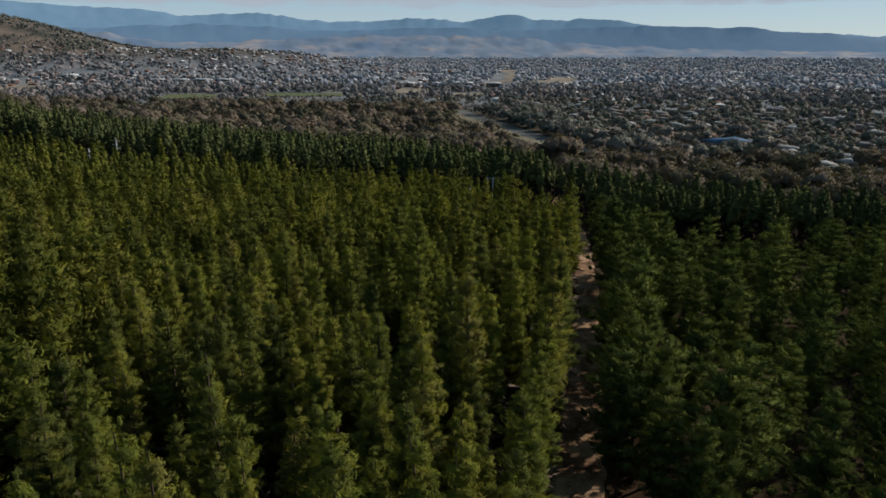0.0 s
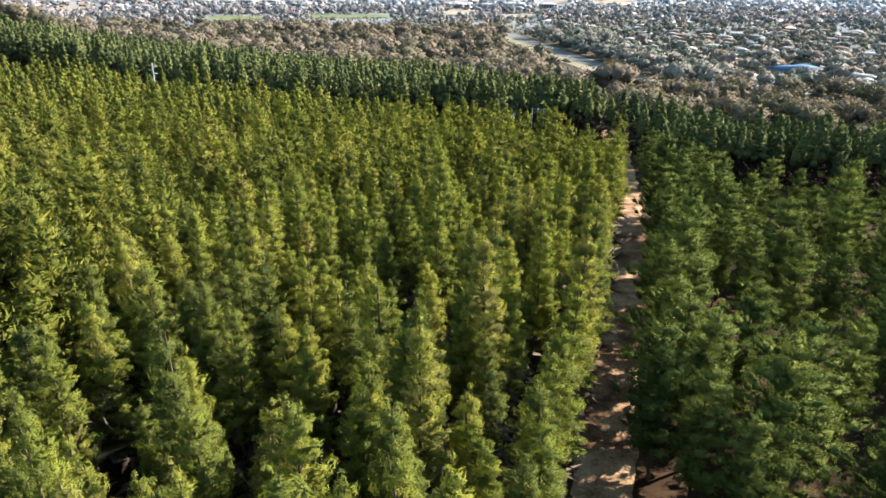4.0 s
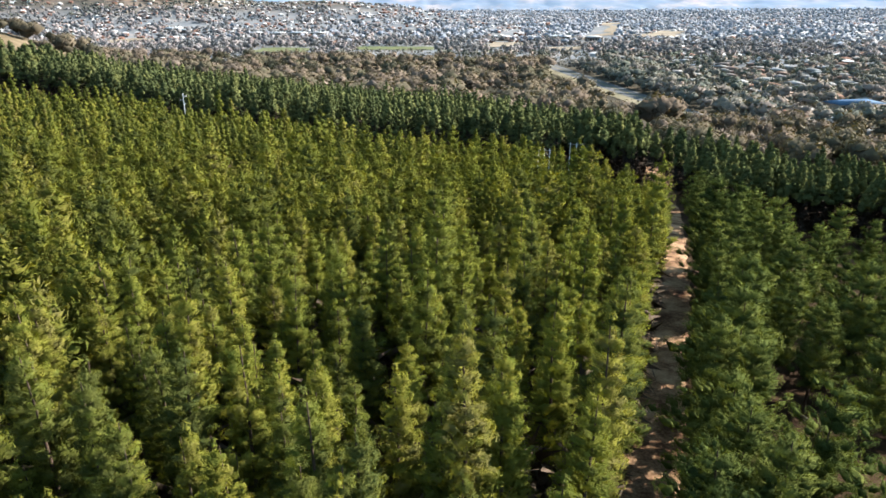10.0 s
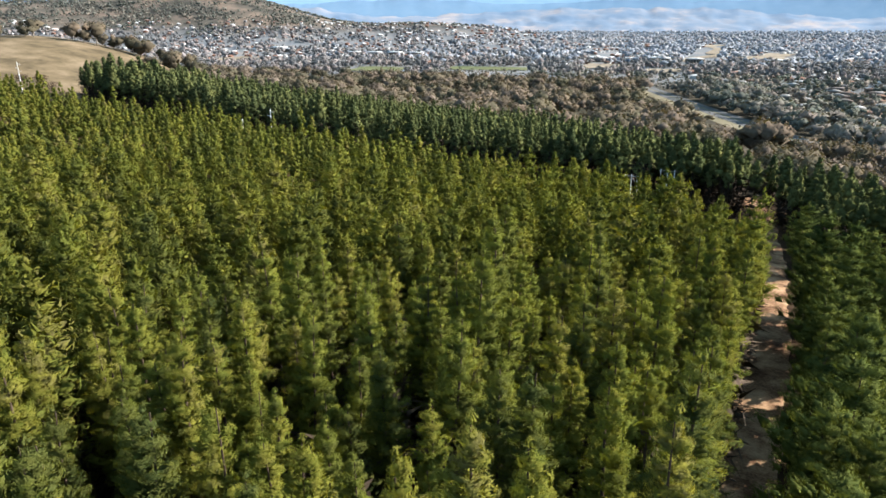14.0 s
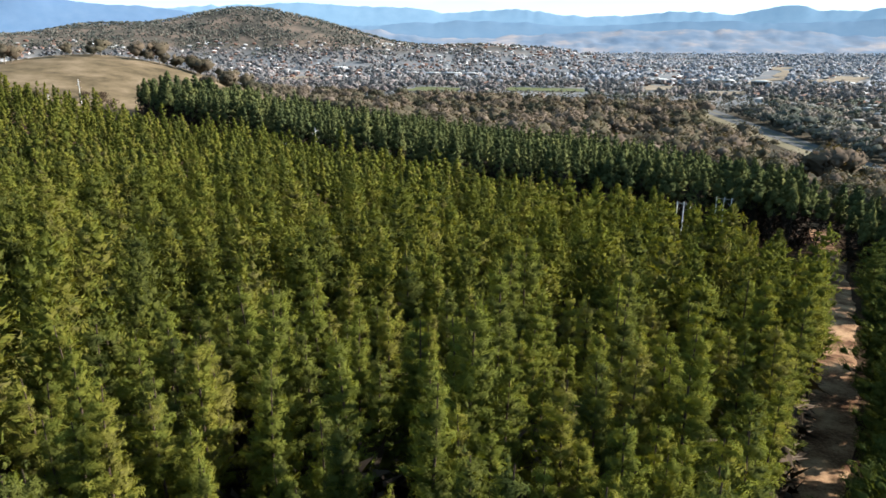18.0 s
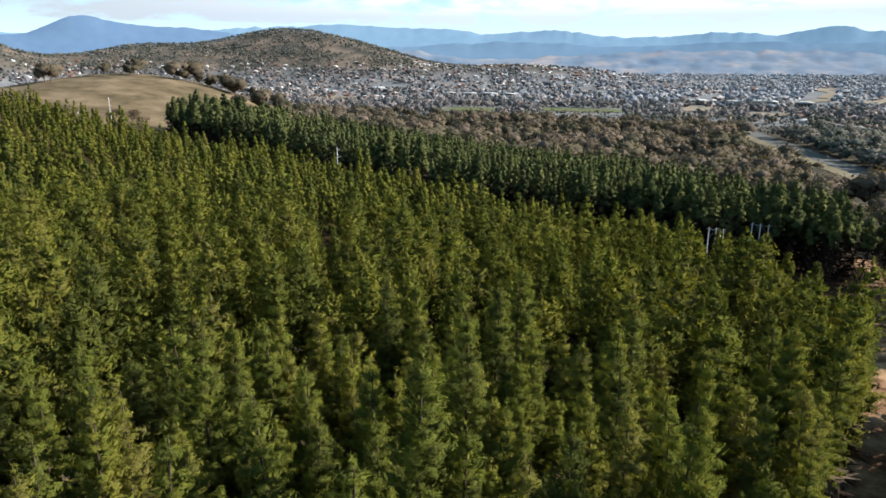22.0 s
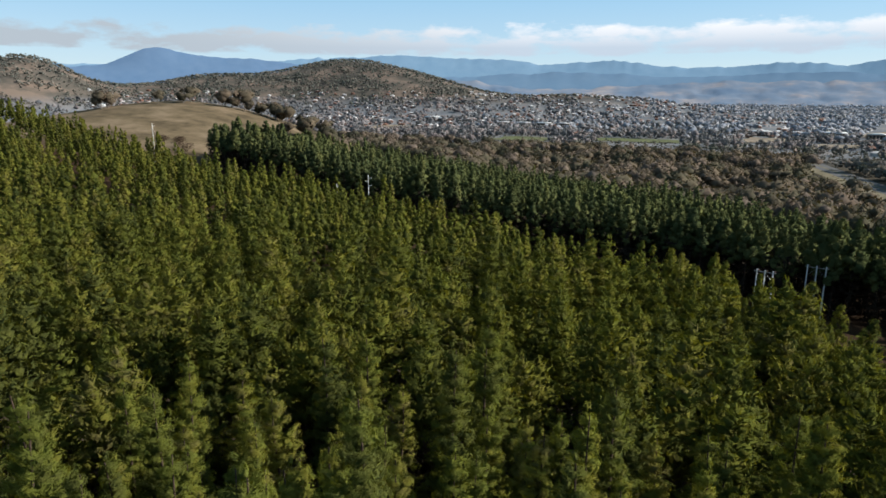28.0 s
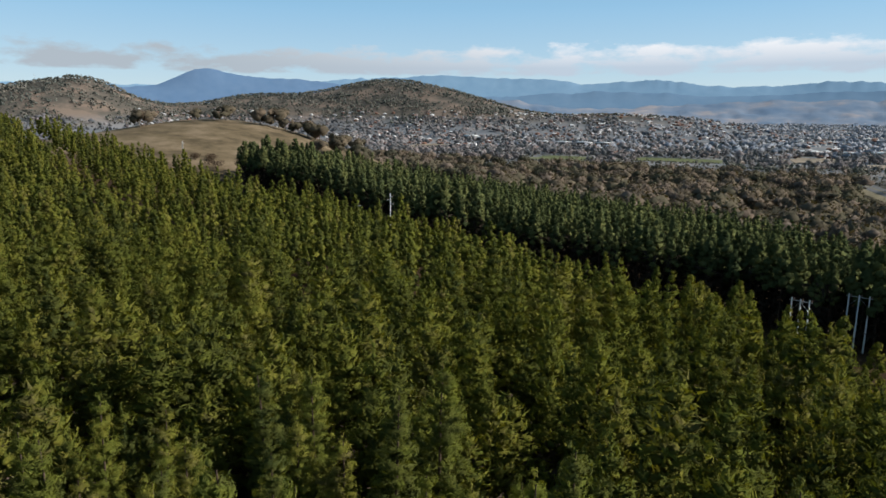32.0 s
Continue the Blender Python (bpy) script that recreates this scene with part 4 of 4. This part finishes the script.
def house_thing(w, d):
    wall, wf, roof, rf = house_parts(w, d, 2.8, 2.0)
    h = tagged(new("house"), "single-storey suburban house with a hipped roof", "house", "suburban houses")
    part("wall", mesh_of("wall", wall, wf, WALL), h)
    tri = [f[:3] for f in rf] + [(f[0], f[2], f[3]) for f in rf if f[3] != f[2]]
    part("roof", mesh_of("roof", roof, tri, ROOF), h)
    for sx in (-0.28, 0.22):
        pane = [(w * sx - 0.9, -d / 2 - 0.03, 0.9), (w * sx + 0.9, -d / 2 - 0.03, 0.9), (w * sx + 0.9, -d / 2 - 0.03, 2.1), (w * sx - 0.9, -d / 2 - 0.03, 2.1)]
        part("window", mesh_of("window", pane, [(0, 1, 2, 3)], GLASS), h)
    return h


houses = [house_thing(16, 10), house_thing(13, 11), house_thing(19, 9)]
rng = np.random.default_rng(62)
for i, (x, y) in enumerate(near_h):
    m = pose(x, y, float(height(x, y)), 0, 0, rng.choice([15, 105, 195, 285]) + rng.normal(0, 6))
    if i < 3:
        houses[i].matrix_basis = m
    else:
        copy_thing(houses[i % 3], m)


def far_houses(name, spots, label):
    r = np.random.default_rng(63)
    vs, fs = [], []
    for x, y in spots:
        w, d = r.uniform(8, 12.5), r.uniform(6.5, 8.5)
        wall, wf, roof, rf = house_parts(w, d, 3.4, 2.2)
        a = r.choice([0.3, 1.87]) + r.normal(0, 0.2)
        o = np.array(wall + roof)
        o = np.stack([o[:, 0] * math.cos(a) - o[:, 1] * math.sin(a) + x, o[:, 0] * math.sin(a) + o[:, 1] * math.cos(a) + y, o[:, 2] + float(height(x, y)) + 0.5], 1)
        b = 14 * len(vs)
        vs.append(o)
        for f in wf + [tuple(i + 8 for i in q) for q in rf[:4]]:
            fs.append((f[0] + b, f[1] + b, f[2] + b))
            if f[3] != f[2]:
                fs.append((f[0] + b, f[2] + b, f[3] + b))
    return tagged(new(name, mesh_of(name, np.concatenate(vs), fs, ROOFS)), label, "houses", kind="stuff")


def lived_in(x, y):
    return clear(x, y) & ((y > 1150) | (x > 150)) & (height(x, y) < 48 + 25 * lumpy(x, y, 0.004, 9.0)) & (lumpy(x, y, 0.005, 7.0) > -0.25)


far_houses("distant_suburb", polar(5600, (-42, 62), (900, 3000), 64, lived_in, 0.8), "pale and terracotta roofs of the distant suburb")

strip("road_verge", lambda s: (road_x(330 + 470 * s) - 12, 330 + 470 * s), 5.5, VERGE, 0.42, "pale dry grass verge along the highway", "verge")
strip("highway", lambda s: (road_x(330 + 470 * s) - 2.5, 330 + 470 * s), 3.9, ASPHALT, 0.5, "grey two-lane carriageway through the woodland", "road")
strip("median", lambda s: (road_x(330 + 470 * s) + 2.6, 330 + 470 * s), 1.2, VERGE, 0.5, "dry grass median between the carriageways", "verge")
strip("highway", lambda s: (road_x(330 + 470 * s) + 7.7, 330 + 470 * s), 3.9, ASPHALT, 0.5, "grey two-lane carriageway through the woodland", "road")


def patch(name, poly, mat, lift, label, category):
    poly = np.asarray(poly, float)
    a = np.linspace(0, 1, 12)
    u_, v_ = np.meshgrid(a, a, indexing="ij")
    p = poly[0] * ((1 - u_) * (1 - v_))[..., None] + poly[1] * (u_ * (1 - v_))[..., None] + poly[2] * (u_ * v_)[..., None] + poly[3] * ((1 - u_) * v_)[..., None]
    size = np.linalg.norm(poly[2] - poly[0])
    for i in range(12):
        for j in range(12):
            q = Vector((p[i, j, 0] * 5 / size, p[i, j, 1] * 5 / size, size))
            p[i, j] += size * 0.11 * np.array((noise.noise(q), noise.noise(q + Vector((0, 0, 7)))))
    z = height(p[..., 0], p[..., 1]) + lift
    return tagged(new(name, mesh_of(name, np.concatenate([p, z[..., None]], -1).reshape(-1, 3), grid_faces(12, 12), mat, True)), label, category, kind="structure")


patch("playing_field", FIELD_A, FIELD, 1.0, "mown green playing field", "field")
patch("playing_field", FIELD_B, FIELD, 1.0, "mown green playing field", "field")
patch("bare_ridge", BARE_A, BARE, 1.5, "pale bare earth strip among the houses", "bare ground")
patch("bare_ridge", BARE_C, BARE, 1.5, "pale eroded mound below the suburb's hill", "bare ground")
patch("dry_clearing", DRY_A, VERGE, 0.5, "dry grass clearing among gum trees", "dry grass")
patch("bare_ridge", BARE_D, BARE, 1.5, "pale bare lot beside the town's halls", "bare ground")
patch("bare_ridge", BARE_E, BARE, 1.5, "pale bare lot beside the town's halls", "bare ground")
patch("unsealed_drive", DRIVE, BARE, 0.6, "pale unsealed drive between gum trees", "drive")
patch("bare_ridge", BARE_B, BARE, 1.5, "pale bare earth strip among the houses", "bare ground")


# ---- ranges ----
def ridge(name, far, deep, low, profile, mat, label, rough=0.3, grain=0.004):
    az = np.radians(np.linspace(-60, 80, 520))
    el = np.radians(profile(np.degrees(az)))
    even = np.convolve(np.pad(el, 30, "edge"), np.ones(61) / 61, "valid")
    vs = []
    for k in np.linspace(0, 1, 26):
        d = far - deep * (1 - k)
        top = 42 + far * np.tan(even + (el - even) * k**5)
        x, y = -np.sin(az) * d, np.cos(az) * d
        spur = np.array([1 - 2.2 * abs(noise.fractal(Vector((a * grain, b * grain * 0.7, far * 0.01)), 0.9, 2.1, 5)) for a, b in zip(x, y)])
        z = low + (top - low) * k**1.1 * (1 + rough * (spur - 0.75) * (1 - k) ** 0.7)
        vs.append(np.stack([x, y, z], 1))
    v = np.stack(vs).reshape(-1, 3)
    return tagged(new(name, mesh_of(name, v, grid_faces(26, 520), mat, True)), label, "mountains", kind="structure")


def wobble(az, f, amp, seed):
    return amp * np.array([noise.fractal(Vector((a * f, seed, 0.0)), 0.8, 2.0, 6) for a in az])


def g(az, c, w, h_):
    return h_ * np.exp(-0.5 * ((az - c) / w) ** 2)


def far_profile(az):
    e = 2.15 - 1.15 * np.clip((-az - 16) / 21, 0, 1)
    for c, w, h_ in ((33, 4, 0.7), (26.5, 3, 0.75), (19.5, 3.2, 0.7), (10.2, 2.6, 0.55), (-2.4, 1.6, 0.3), (-10.3, 2.2, 0.5), (-18, 2, 0.3)):
        e = e + g(az, c, w, h_)
    return e + wobble(az, 0.35, 0.15, 3.0) + wobble(az, 1.1, 0.11, 4.0)


def peak_profile(az):
    e = 1.6 + g(az, 46.7, 0.9, 0.12) + g(az, 46.4, 2.0, 1.18) + g(az, 42.4, 3.2, 0.95) + g(az, 37, 3, 0.75) + g(az, 56, 6, 0.4)
    return e * np.clip((az - 28) / 6, 0, 1) - 3 * np.clip((30 - az) / 6, 0, 1) + wobble(az, 0.6, 0.06, 8.0) + wobble(az, 1.6, 0.04, 14.0)


def foot_profile(az):
    return 0.45 + g(az, 24, 4, 0.8) + g(az, 3, 5, 0.55) + g(az, -8, 5, 0.6) - 0.5 * np.clip((-az - 12) / 20, 0, 1) + wobble(az, 0.45, 0.22, 5.0)


def mid_profile(az):
    return 1.35 + g(az, -22, 7, 0.45) + g(az, -4, 4, 0.35) + g(az, 14, 5, 0.5) - 0.5 * np.clip((-az - 28) / 10, 0, 1) + wobble(az, 0.4, 0.16, 11.0)


# air haze over the ranges is put into their blue colours and glow
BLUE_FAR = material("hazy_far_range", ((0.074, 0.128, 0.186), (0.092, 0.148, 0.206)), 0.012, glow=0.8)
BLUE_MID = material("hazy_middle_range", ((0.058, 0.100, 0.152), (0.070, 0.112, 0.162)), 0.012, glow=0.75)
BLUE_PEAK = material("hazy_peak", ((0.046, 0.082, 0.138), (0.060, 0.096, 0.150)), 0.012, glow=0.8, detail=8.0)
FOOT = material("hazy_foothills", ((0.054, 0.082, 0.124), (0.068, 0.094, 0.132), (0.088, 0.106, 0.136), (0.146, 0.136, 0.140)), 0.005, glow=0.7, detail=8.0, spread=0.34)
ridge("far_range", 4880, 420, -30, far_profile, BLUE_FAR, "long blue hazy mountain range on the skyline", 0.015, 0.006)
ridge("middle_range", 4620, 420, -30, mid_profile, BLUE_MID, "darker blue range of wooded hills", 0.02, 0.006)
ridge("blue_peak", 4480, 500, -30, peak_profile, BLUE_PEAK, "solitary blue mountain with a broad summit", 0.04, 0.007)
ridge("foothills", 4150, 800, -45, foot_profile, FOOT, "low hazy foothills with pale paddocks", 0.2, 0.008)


# ---- power line ----
def beam(name, x, y, z, sx, sy, sz, mat, parent, label=""):
    bm = bmesh.new()
    bmesh.ops.create_cube(bm, size=1, matrix=pose(x, y, z) @ Matrix.Diagonal((sx, sy, sz, 1)))
    bmesh.ops.bevel(bm, geom=bm.edges[:], offset=min(sx, sy, sz) * 0.15, segments=1, affect="EDGES")
    me = bpy.data.meshes.new(name)
    bm.to_mesh(me)
    bm.free()
    me.materials.append(mat)
    return part(name, me, parent, label)


def insulator(x, y, z, parent):
    iv, if_ = tube([(x, y, z), (x, y, z + 0.12), (x, y, z + 0.18), (x, y, z + 0.34), (x, y, z + 0.46)], [0.07, 0.13, 0.07, 0.13, 0.05], 8)
    part("insulator", mesh_of("insulator", iv, if_, CERAMIC, True), parent, "brown ceramic insulator")


def framed_poles(tall, x, y, turn, gap, label):
    """Three poles side by side, tied by one thin crossarm."""
    p = tagged(new("power_pole"), label, "power pole", "power line poles")
    p.matrix_basis = pose(x, y, float(height(x, y)), 0, 0, turn)
    for k in range(3):
        off = (k - 1) * gap
        tv, tf = tube([(off, 0, -0.5), (off, 0, tall * 0.5), (off, 0, tall)], [0.16, 0.14, 0.12], 10)
        part("pole", mesh_of("pole", tv, tf, POLE, True), p)
    arm = beam("crossarm", 0, 0.22, tall - 0.5, 2 * gap + 1.0, 0.10, 0.12, STEEL, p, "galvanised steel crossarm")
    for k in range(3):
        insulator((k - 1) * gap + 0.35, 0.22, tall - 0.44, arm)
    for side in (-1, 1):
        bv, bf = tube([(side * gap, 0.16, tall - 2.4), (side * gap * 0.5, 0.16, tall - 1.5), (0, 0.16, tall - 0.6)], [0.04, 0.04, 0.04], 5)
        part("brace", mesh_of("brace", bv, bf, STEEL, True), p, "galvanised steel brace")
    return p


def single_pole(tall, x, y, turn, label):
    """One pole with three short arms, staggered left and right."""
    p = tagged(new("power_pole"), label, "power pole", "power line poles")
    p.matrix_basis = pose(x, y, float(height(x, y)), 0, 0, turn)
    tv, tf = tube([(0, 0, -0.5), (0, 0, tall * 0.5), (0, 0, tall)], [0.18, 0.15, 0.12], 10)
    part("pole", mesh_of("pole", tv, tf, POLE, True), p)
    for drop, side in ((1.0, 1), (2.2, -1), (3.4, 1)):
        arm = beam("crossarm", side * 0.75, 0, tall - drop, 1.4, 0.14, 0.18, POLE, p, "short galvanised steel arm")
        insulator(side * 1.35, 0, tall - drop + 0.07, arm)
    return p


framed_poles(11.4, 30.4, 195.9, -15, 1.75, "three pale weathered poles with steel crossarm")
framed_poles(11.0, 20.2, 184.0, -15, 1.5, "three slimmer pale poles with steel crossarm")
single_pole(17.2, -96.1, 228, -15, "single pale power pole with staggered short arms")
single_pole(14.3, -100.3, 215.8, -15, "shorter pale power pole showing above the pines")
single_pole(16.9, -208.9, 246.4, -15, "single pale power pole on the dry grass")
single_pole(14.0, -204, 226, -15, "shorter pale power pole showing above the pines")


# ---- single trees and shrubs on the slopes ----
def gum_thing(name, seed, tall, wide, mat, label, group, category="tree"):
    root = tagged(new(name), label, category, group)
    rng_ = np.random.default_rng(seed)
    lean = rng_.normal(0, 0.05 * tall, 2)
    tv, tf = tube([(0, 0, -0.4), (lean[0] * 0.4, lean[1] * 0.4, tall * 0.35), (lean[0], lean[1], tall * 0.7)], [tall * 0.03, tall * 0.022, tall * 0.008], 7)
    trunk = part("trunk", mesh_of("trunk", tv, tf, GUM_BARK, True), root)
    for k in range(3):
        a = k * 2.1 + rng_.uniform(0, 1)
        bv, bf = tube([(lean[0] * 0.4, lean[1] * 0.4, tall * 0.33), (math.cos(a) * wide * 0.14, math.sin(a) * wide * 0.14, tall * 0.48),
                       (math.cos(a) * wide * 0.27, math.sin(a) * wide * 0.27, tall * 0.68)], [tall * 0.016, tall * 0.011, tall * 0.005], 5)
        part("limb", mesh_of("limb", bv, bf, GUM_BARK, True), trunk)
    cv, cf, cn = gum_shape(seed + 1, tall, wide, 12, 60, 0.5, 0.74)
    part("crown", mesh_of("crown", cv, cf, mat, True, cn, np.full(len(cv), 0.2)), root)
    return root


slope_gums = [gum_thing("gum_tree", 300 + i, tall, wide, HILL_GUM, "rounded dark brown gum tree on the dry grass hill", "hill gums") for i, (tall, wide) in enumerate(((9, 8), (8, 9), (10, 8.5)))]
rng = np.random.default_rng(71)
hill_spots = [(-325, 318), (-327, 324), (-333, 330), (-314, 349), (-306, 362), (-309, 371), (-290, 381), (-287, 385), (-284, 392), (-277, 390), (-273, 395),
              (-264, 398), (-262, 402), (-259, 402), (-270, 404), (-238, 413), (-246, 405), (-222, 372), (-207, 370), (-198, 360), (-228, 362)]
for i, (x, y) in enumerate(hill_spots):
    m = pose(x, y, float(height(x, y)) - 0.2, 0, 0, rng.uniform(0, 360))
    t_ = slope_gums[i] if i < 3 else copy_thing(slope_gums[i % 3], m)
    t_.matrix_basis = m
    s = float(rng.uniform(0.8, 1.55))
    t_.scale = (s, s, s)

BRUSH = material("bare_brown_twigs", ((0.050, 0.036, 0.026), (0.085, 0.060, 0.044)), 0.6, through_leaf=0.1, island=0.3)


def shrub_thing(name, seed, tall, wide, label, group):
    root = tagged(new(name), label, "shrub", group)
    rng_ = np.random.default_rng(seed)
    for k in range(4):
        a = k * 1.6 + rng_.uniform(0, 1)
        bv, bf = tube([(0, 0, -0.2), (math.cos(a) * wide * 0.15, math.sin(a) * wide * 0.15, tall * 0.4), (math.cos(a) * wide * 0.3, math.sin(a) * wide * 0.3, tall * 0.75)], [0.07, 0.05, 0.02], 5)
        part("stem", mesh_of("stem", bv, bf, BARK, True), root)
    p = rng_.normal(0, 1, (420, 3))
    p /= np.linalg.norm(p, axis=1)[:, None]
    d = p.copy()
    p = p * rng_.uniform(0.4, 1.0, (420, 1)) * [[wide / 2, wide / 2, tall * 0.42]] + [[0, 0, tall * 0.55]]
    v = shards(rng_, p, d + rng_.normal(0, 0.5, d.shape), d + [[0, 0, 0.6]], 0.5, 0.08)
    tagged(part("brush", mesh_of("brush", v, tri_faces(v), BRUSH), root), kind="stuff")
    return root


shrubs = [shrub_thing("shrub", 320 + i, tall, wide, "leafless brown shrub in the clearing", "clearing shrubs") for i, (tall, wide) in enumerate(((2.6, 4.5), (2.0, 3.2)))]
shrub_spots = [(47.5, 73), (51, 76), (44.5, 70.5), (54, 80), (57.5, 92), (-238, 279), (-228, 278), (-233, 284), (-221, 276), (33.5, 57.5), (35, 62), (29, 44), (49, 68), (61, 108), (66, 113)]
for i, (x, y) in enumerate(shrub_spots):
    m = pose(x, y, float(height(x, y)) - 0.1, 0, 0, rng.uniform(0, 360))
    t_ = shrubs[i] if i < 2 else copy_thing(shrubs[i % 2], m)
    t_.matrix_basis = m
    s = float(rng.uniform(0.8, 1.3)) * (1.7 if x < 0 else 1.0)
    t_.scale = (s, s, s)


# ---- larger buildings of the suburb ----
def hall(name, x, y, w, d, hgt, turn, roof_mat, label, windows=5):
    root = tagged(new(name), label, "building", "suburban halls")
    root.matrix_basis = pose(x, y, float(height(x, y)), 0, 0, turn)
    wall, wf, roof, rf = house_parts(w, d, hgt, d * 0.12)
    part("wall", mesh_of("wall", wall, wf, WALL), root)
    tri = [f[:3] for f in rf] + [(f[0], f[2], f[3]) for f in rf if f[3] != f[2]]
    part("roof", mesh_of("roof", roof, tri, roof_mat), root)
    for k in range(windows):
        cx = (k + 0.5) / windows * w - w / 2
        q = [(cx - w / windows * 0.3, -d / 2 - 0.05, 1.0), (cx + w / windows * 0.3, -d / 2 - 0.05, 1.0), (cx + w / windows * 0.3, -d / 2 - 0.05, hgt - 0.8), (cx - w / windows * 0.3, -d / 2 - 0.05, hgt - 0.8)]
        part("window", mesh_of("window", q, [(0, 1, 2, 3)], GLASS), root)
    return root


hall("blue_roofed_hall", 244, 455, 34, 18, 5, 12, BLUE, "long low hall with a blue sheet roof")
for x, y, w, d, turn in ((-672, 1520, 46, 30, 20), (-640, 1500, 26, 18, 20), (-470, 1450, 40, 16, 8), (-425, 1452, 44, 16, 8), (-380, 1458, 38, 18, 8), (-340, 1466, 30, 14, 8),
                         (40, 1300, 44, 20, 5), (95, 1290, 36, 20, 5), (150, 1305, 50, 22, 5), (210, 1290, 30, 18, 5), (330, 1260, 40, 20, 0)):
    hall("white_roofed_hall", x, y, w, d, 7, turn, WHITE, "broad low building with a white sheet roof", 6)


def lattice_mast(x, y, tall):
    root = tagged(new("radio_mast"), "slim grey radio mast on the hilltop", "mast")
    root.matrix_basis = pose(x, y, float(height(x, y)))
    for k in range(3):
        a = k * 2.094
        lv, lf = tube([(math.cos(a) * 1.1, math.sin(a) * 1.1, -0.5), (math.cos(a) * 0.3, math.sin(a) * 0.3, tall)], [0.16, 0.1], 5)
        part("leg", mesh_of("leg", lv, lf, STEEL), root)
    for k in range(6):
        z, r = tall * (k + 0.5) / 6, 1.1 - 0.8 * (k + 0.5) / 6
        p = [(math.cos(q * 2.094) * r, math.sin(q * 2.094) * r, z + 0.9 * (q % 2)) for q in range(4)]
        bv, bf = tube(p, [0.07] * 4, 4)
        part("brace", mesh_of("brace", bv, bf, STEEL), root)
    return root


lattice_mast(-1761, 1144, 22)


# ---- by the track ----
def fallen_log(x, y, long, thick, turn):
    root = tagged(new("fallen_log"), "pale weathered fallen pine log", "log", "fallen logs")
    root.matrix_basis = pose(x, y, float(height(x, y)) + thick * 0.8, 90, 0, turn)
    rng_ = np.random.default_rng(int(x * 7 + y))
    zs = np.linspace(-long / 2, long / 2, 6)
    tv, tf = tube(np.stack([rng_.normal(0, 0.05, 6), rng_.normal(0, 0.05, 6), zs], 1), thick * np.linspace(1, 0.45, 6), 8)
    part("stem", mesh_of("stem", tv, tf, GUM_BARK, True), root)
    for k in range(3):
        z_ = long * (k - 1) * 0.22
        bv, bf = tube([(0, 0, z_), (0.5, 0.4 * (k - 1), z_ + 0.3), (0.9, 0.7 * (k - 1), z_ + 0.7)], [0.05, 0.035, 0.015], 5)
        part("branch", mesh_of("branch", bv, bf, GUM_BARK, True), root)
    return root


for x, y, long, thick, turn in ((9.5, 33.5, 4.0, 0.14, 40), (49.5, 66.5, 6.0, 0.16, 70), (31.0, 55.0, 5.0, 0.15, -30), (35.5, 64.0, 4.5, 0.13, 15), (40.0, 112.0, 5.0, 0.15, 60), (52.0, 84.0, 4.0, 0.12, 100)):
    fallen_log(x, y, long, thick, turn)
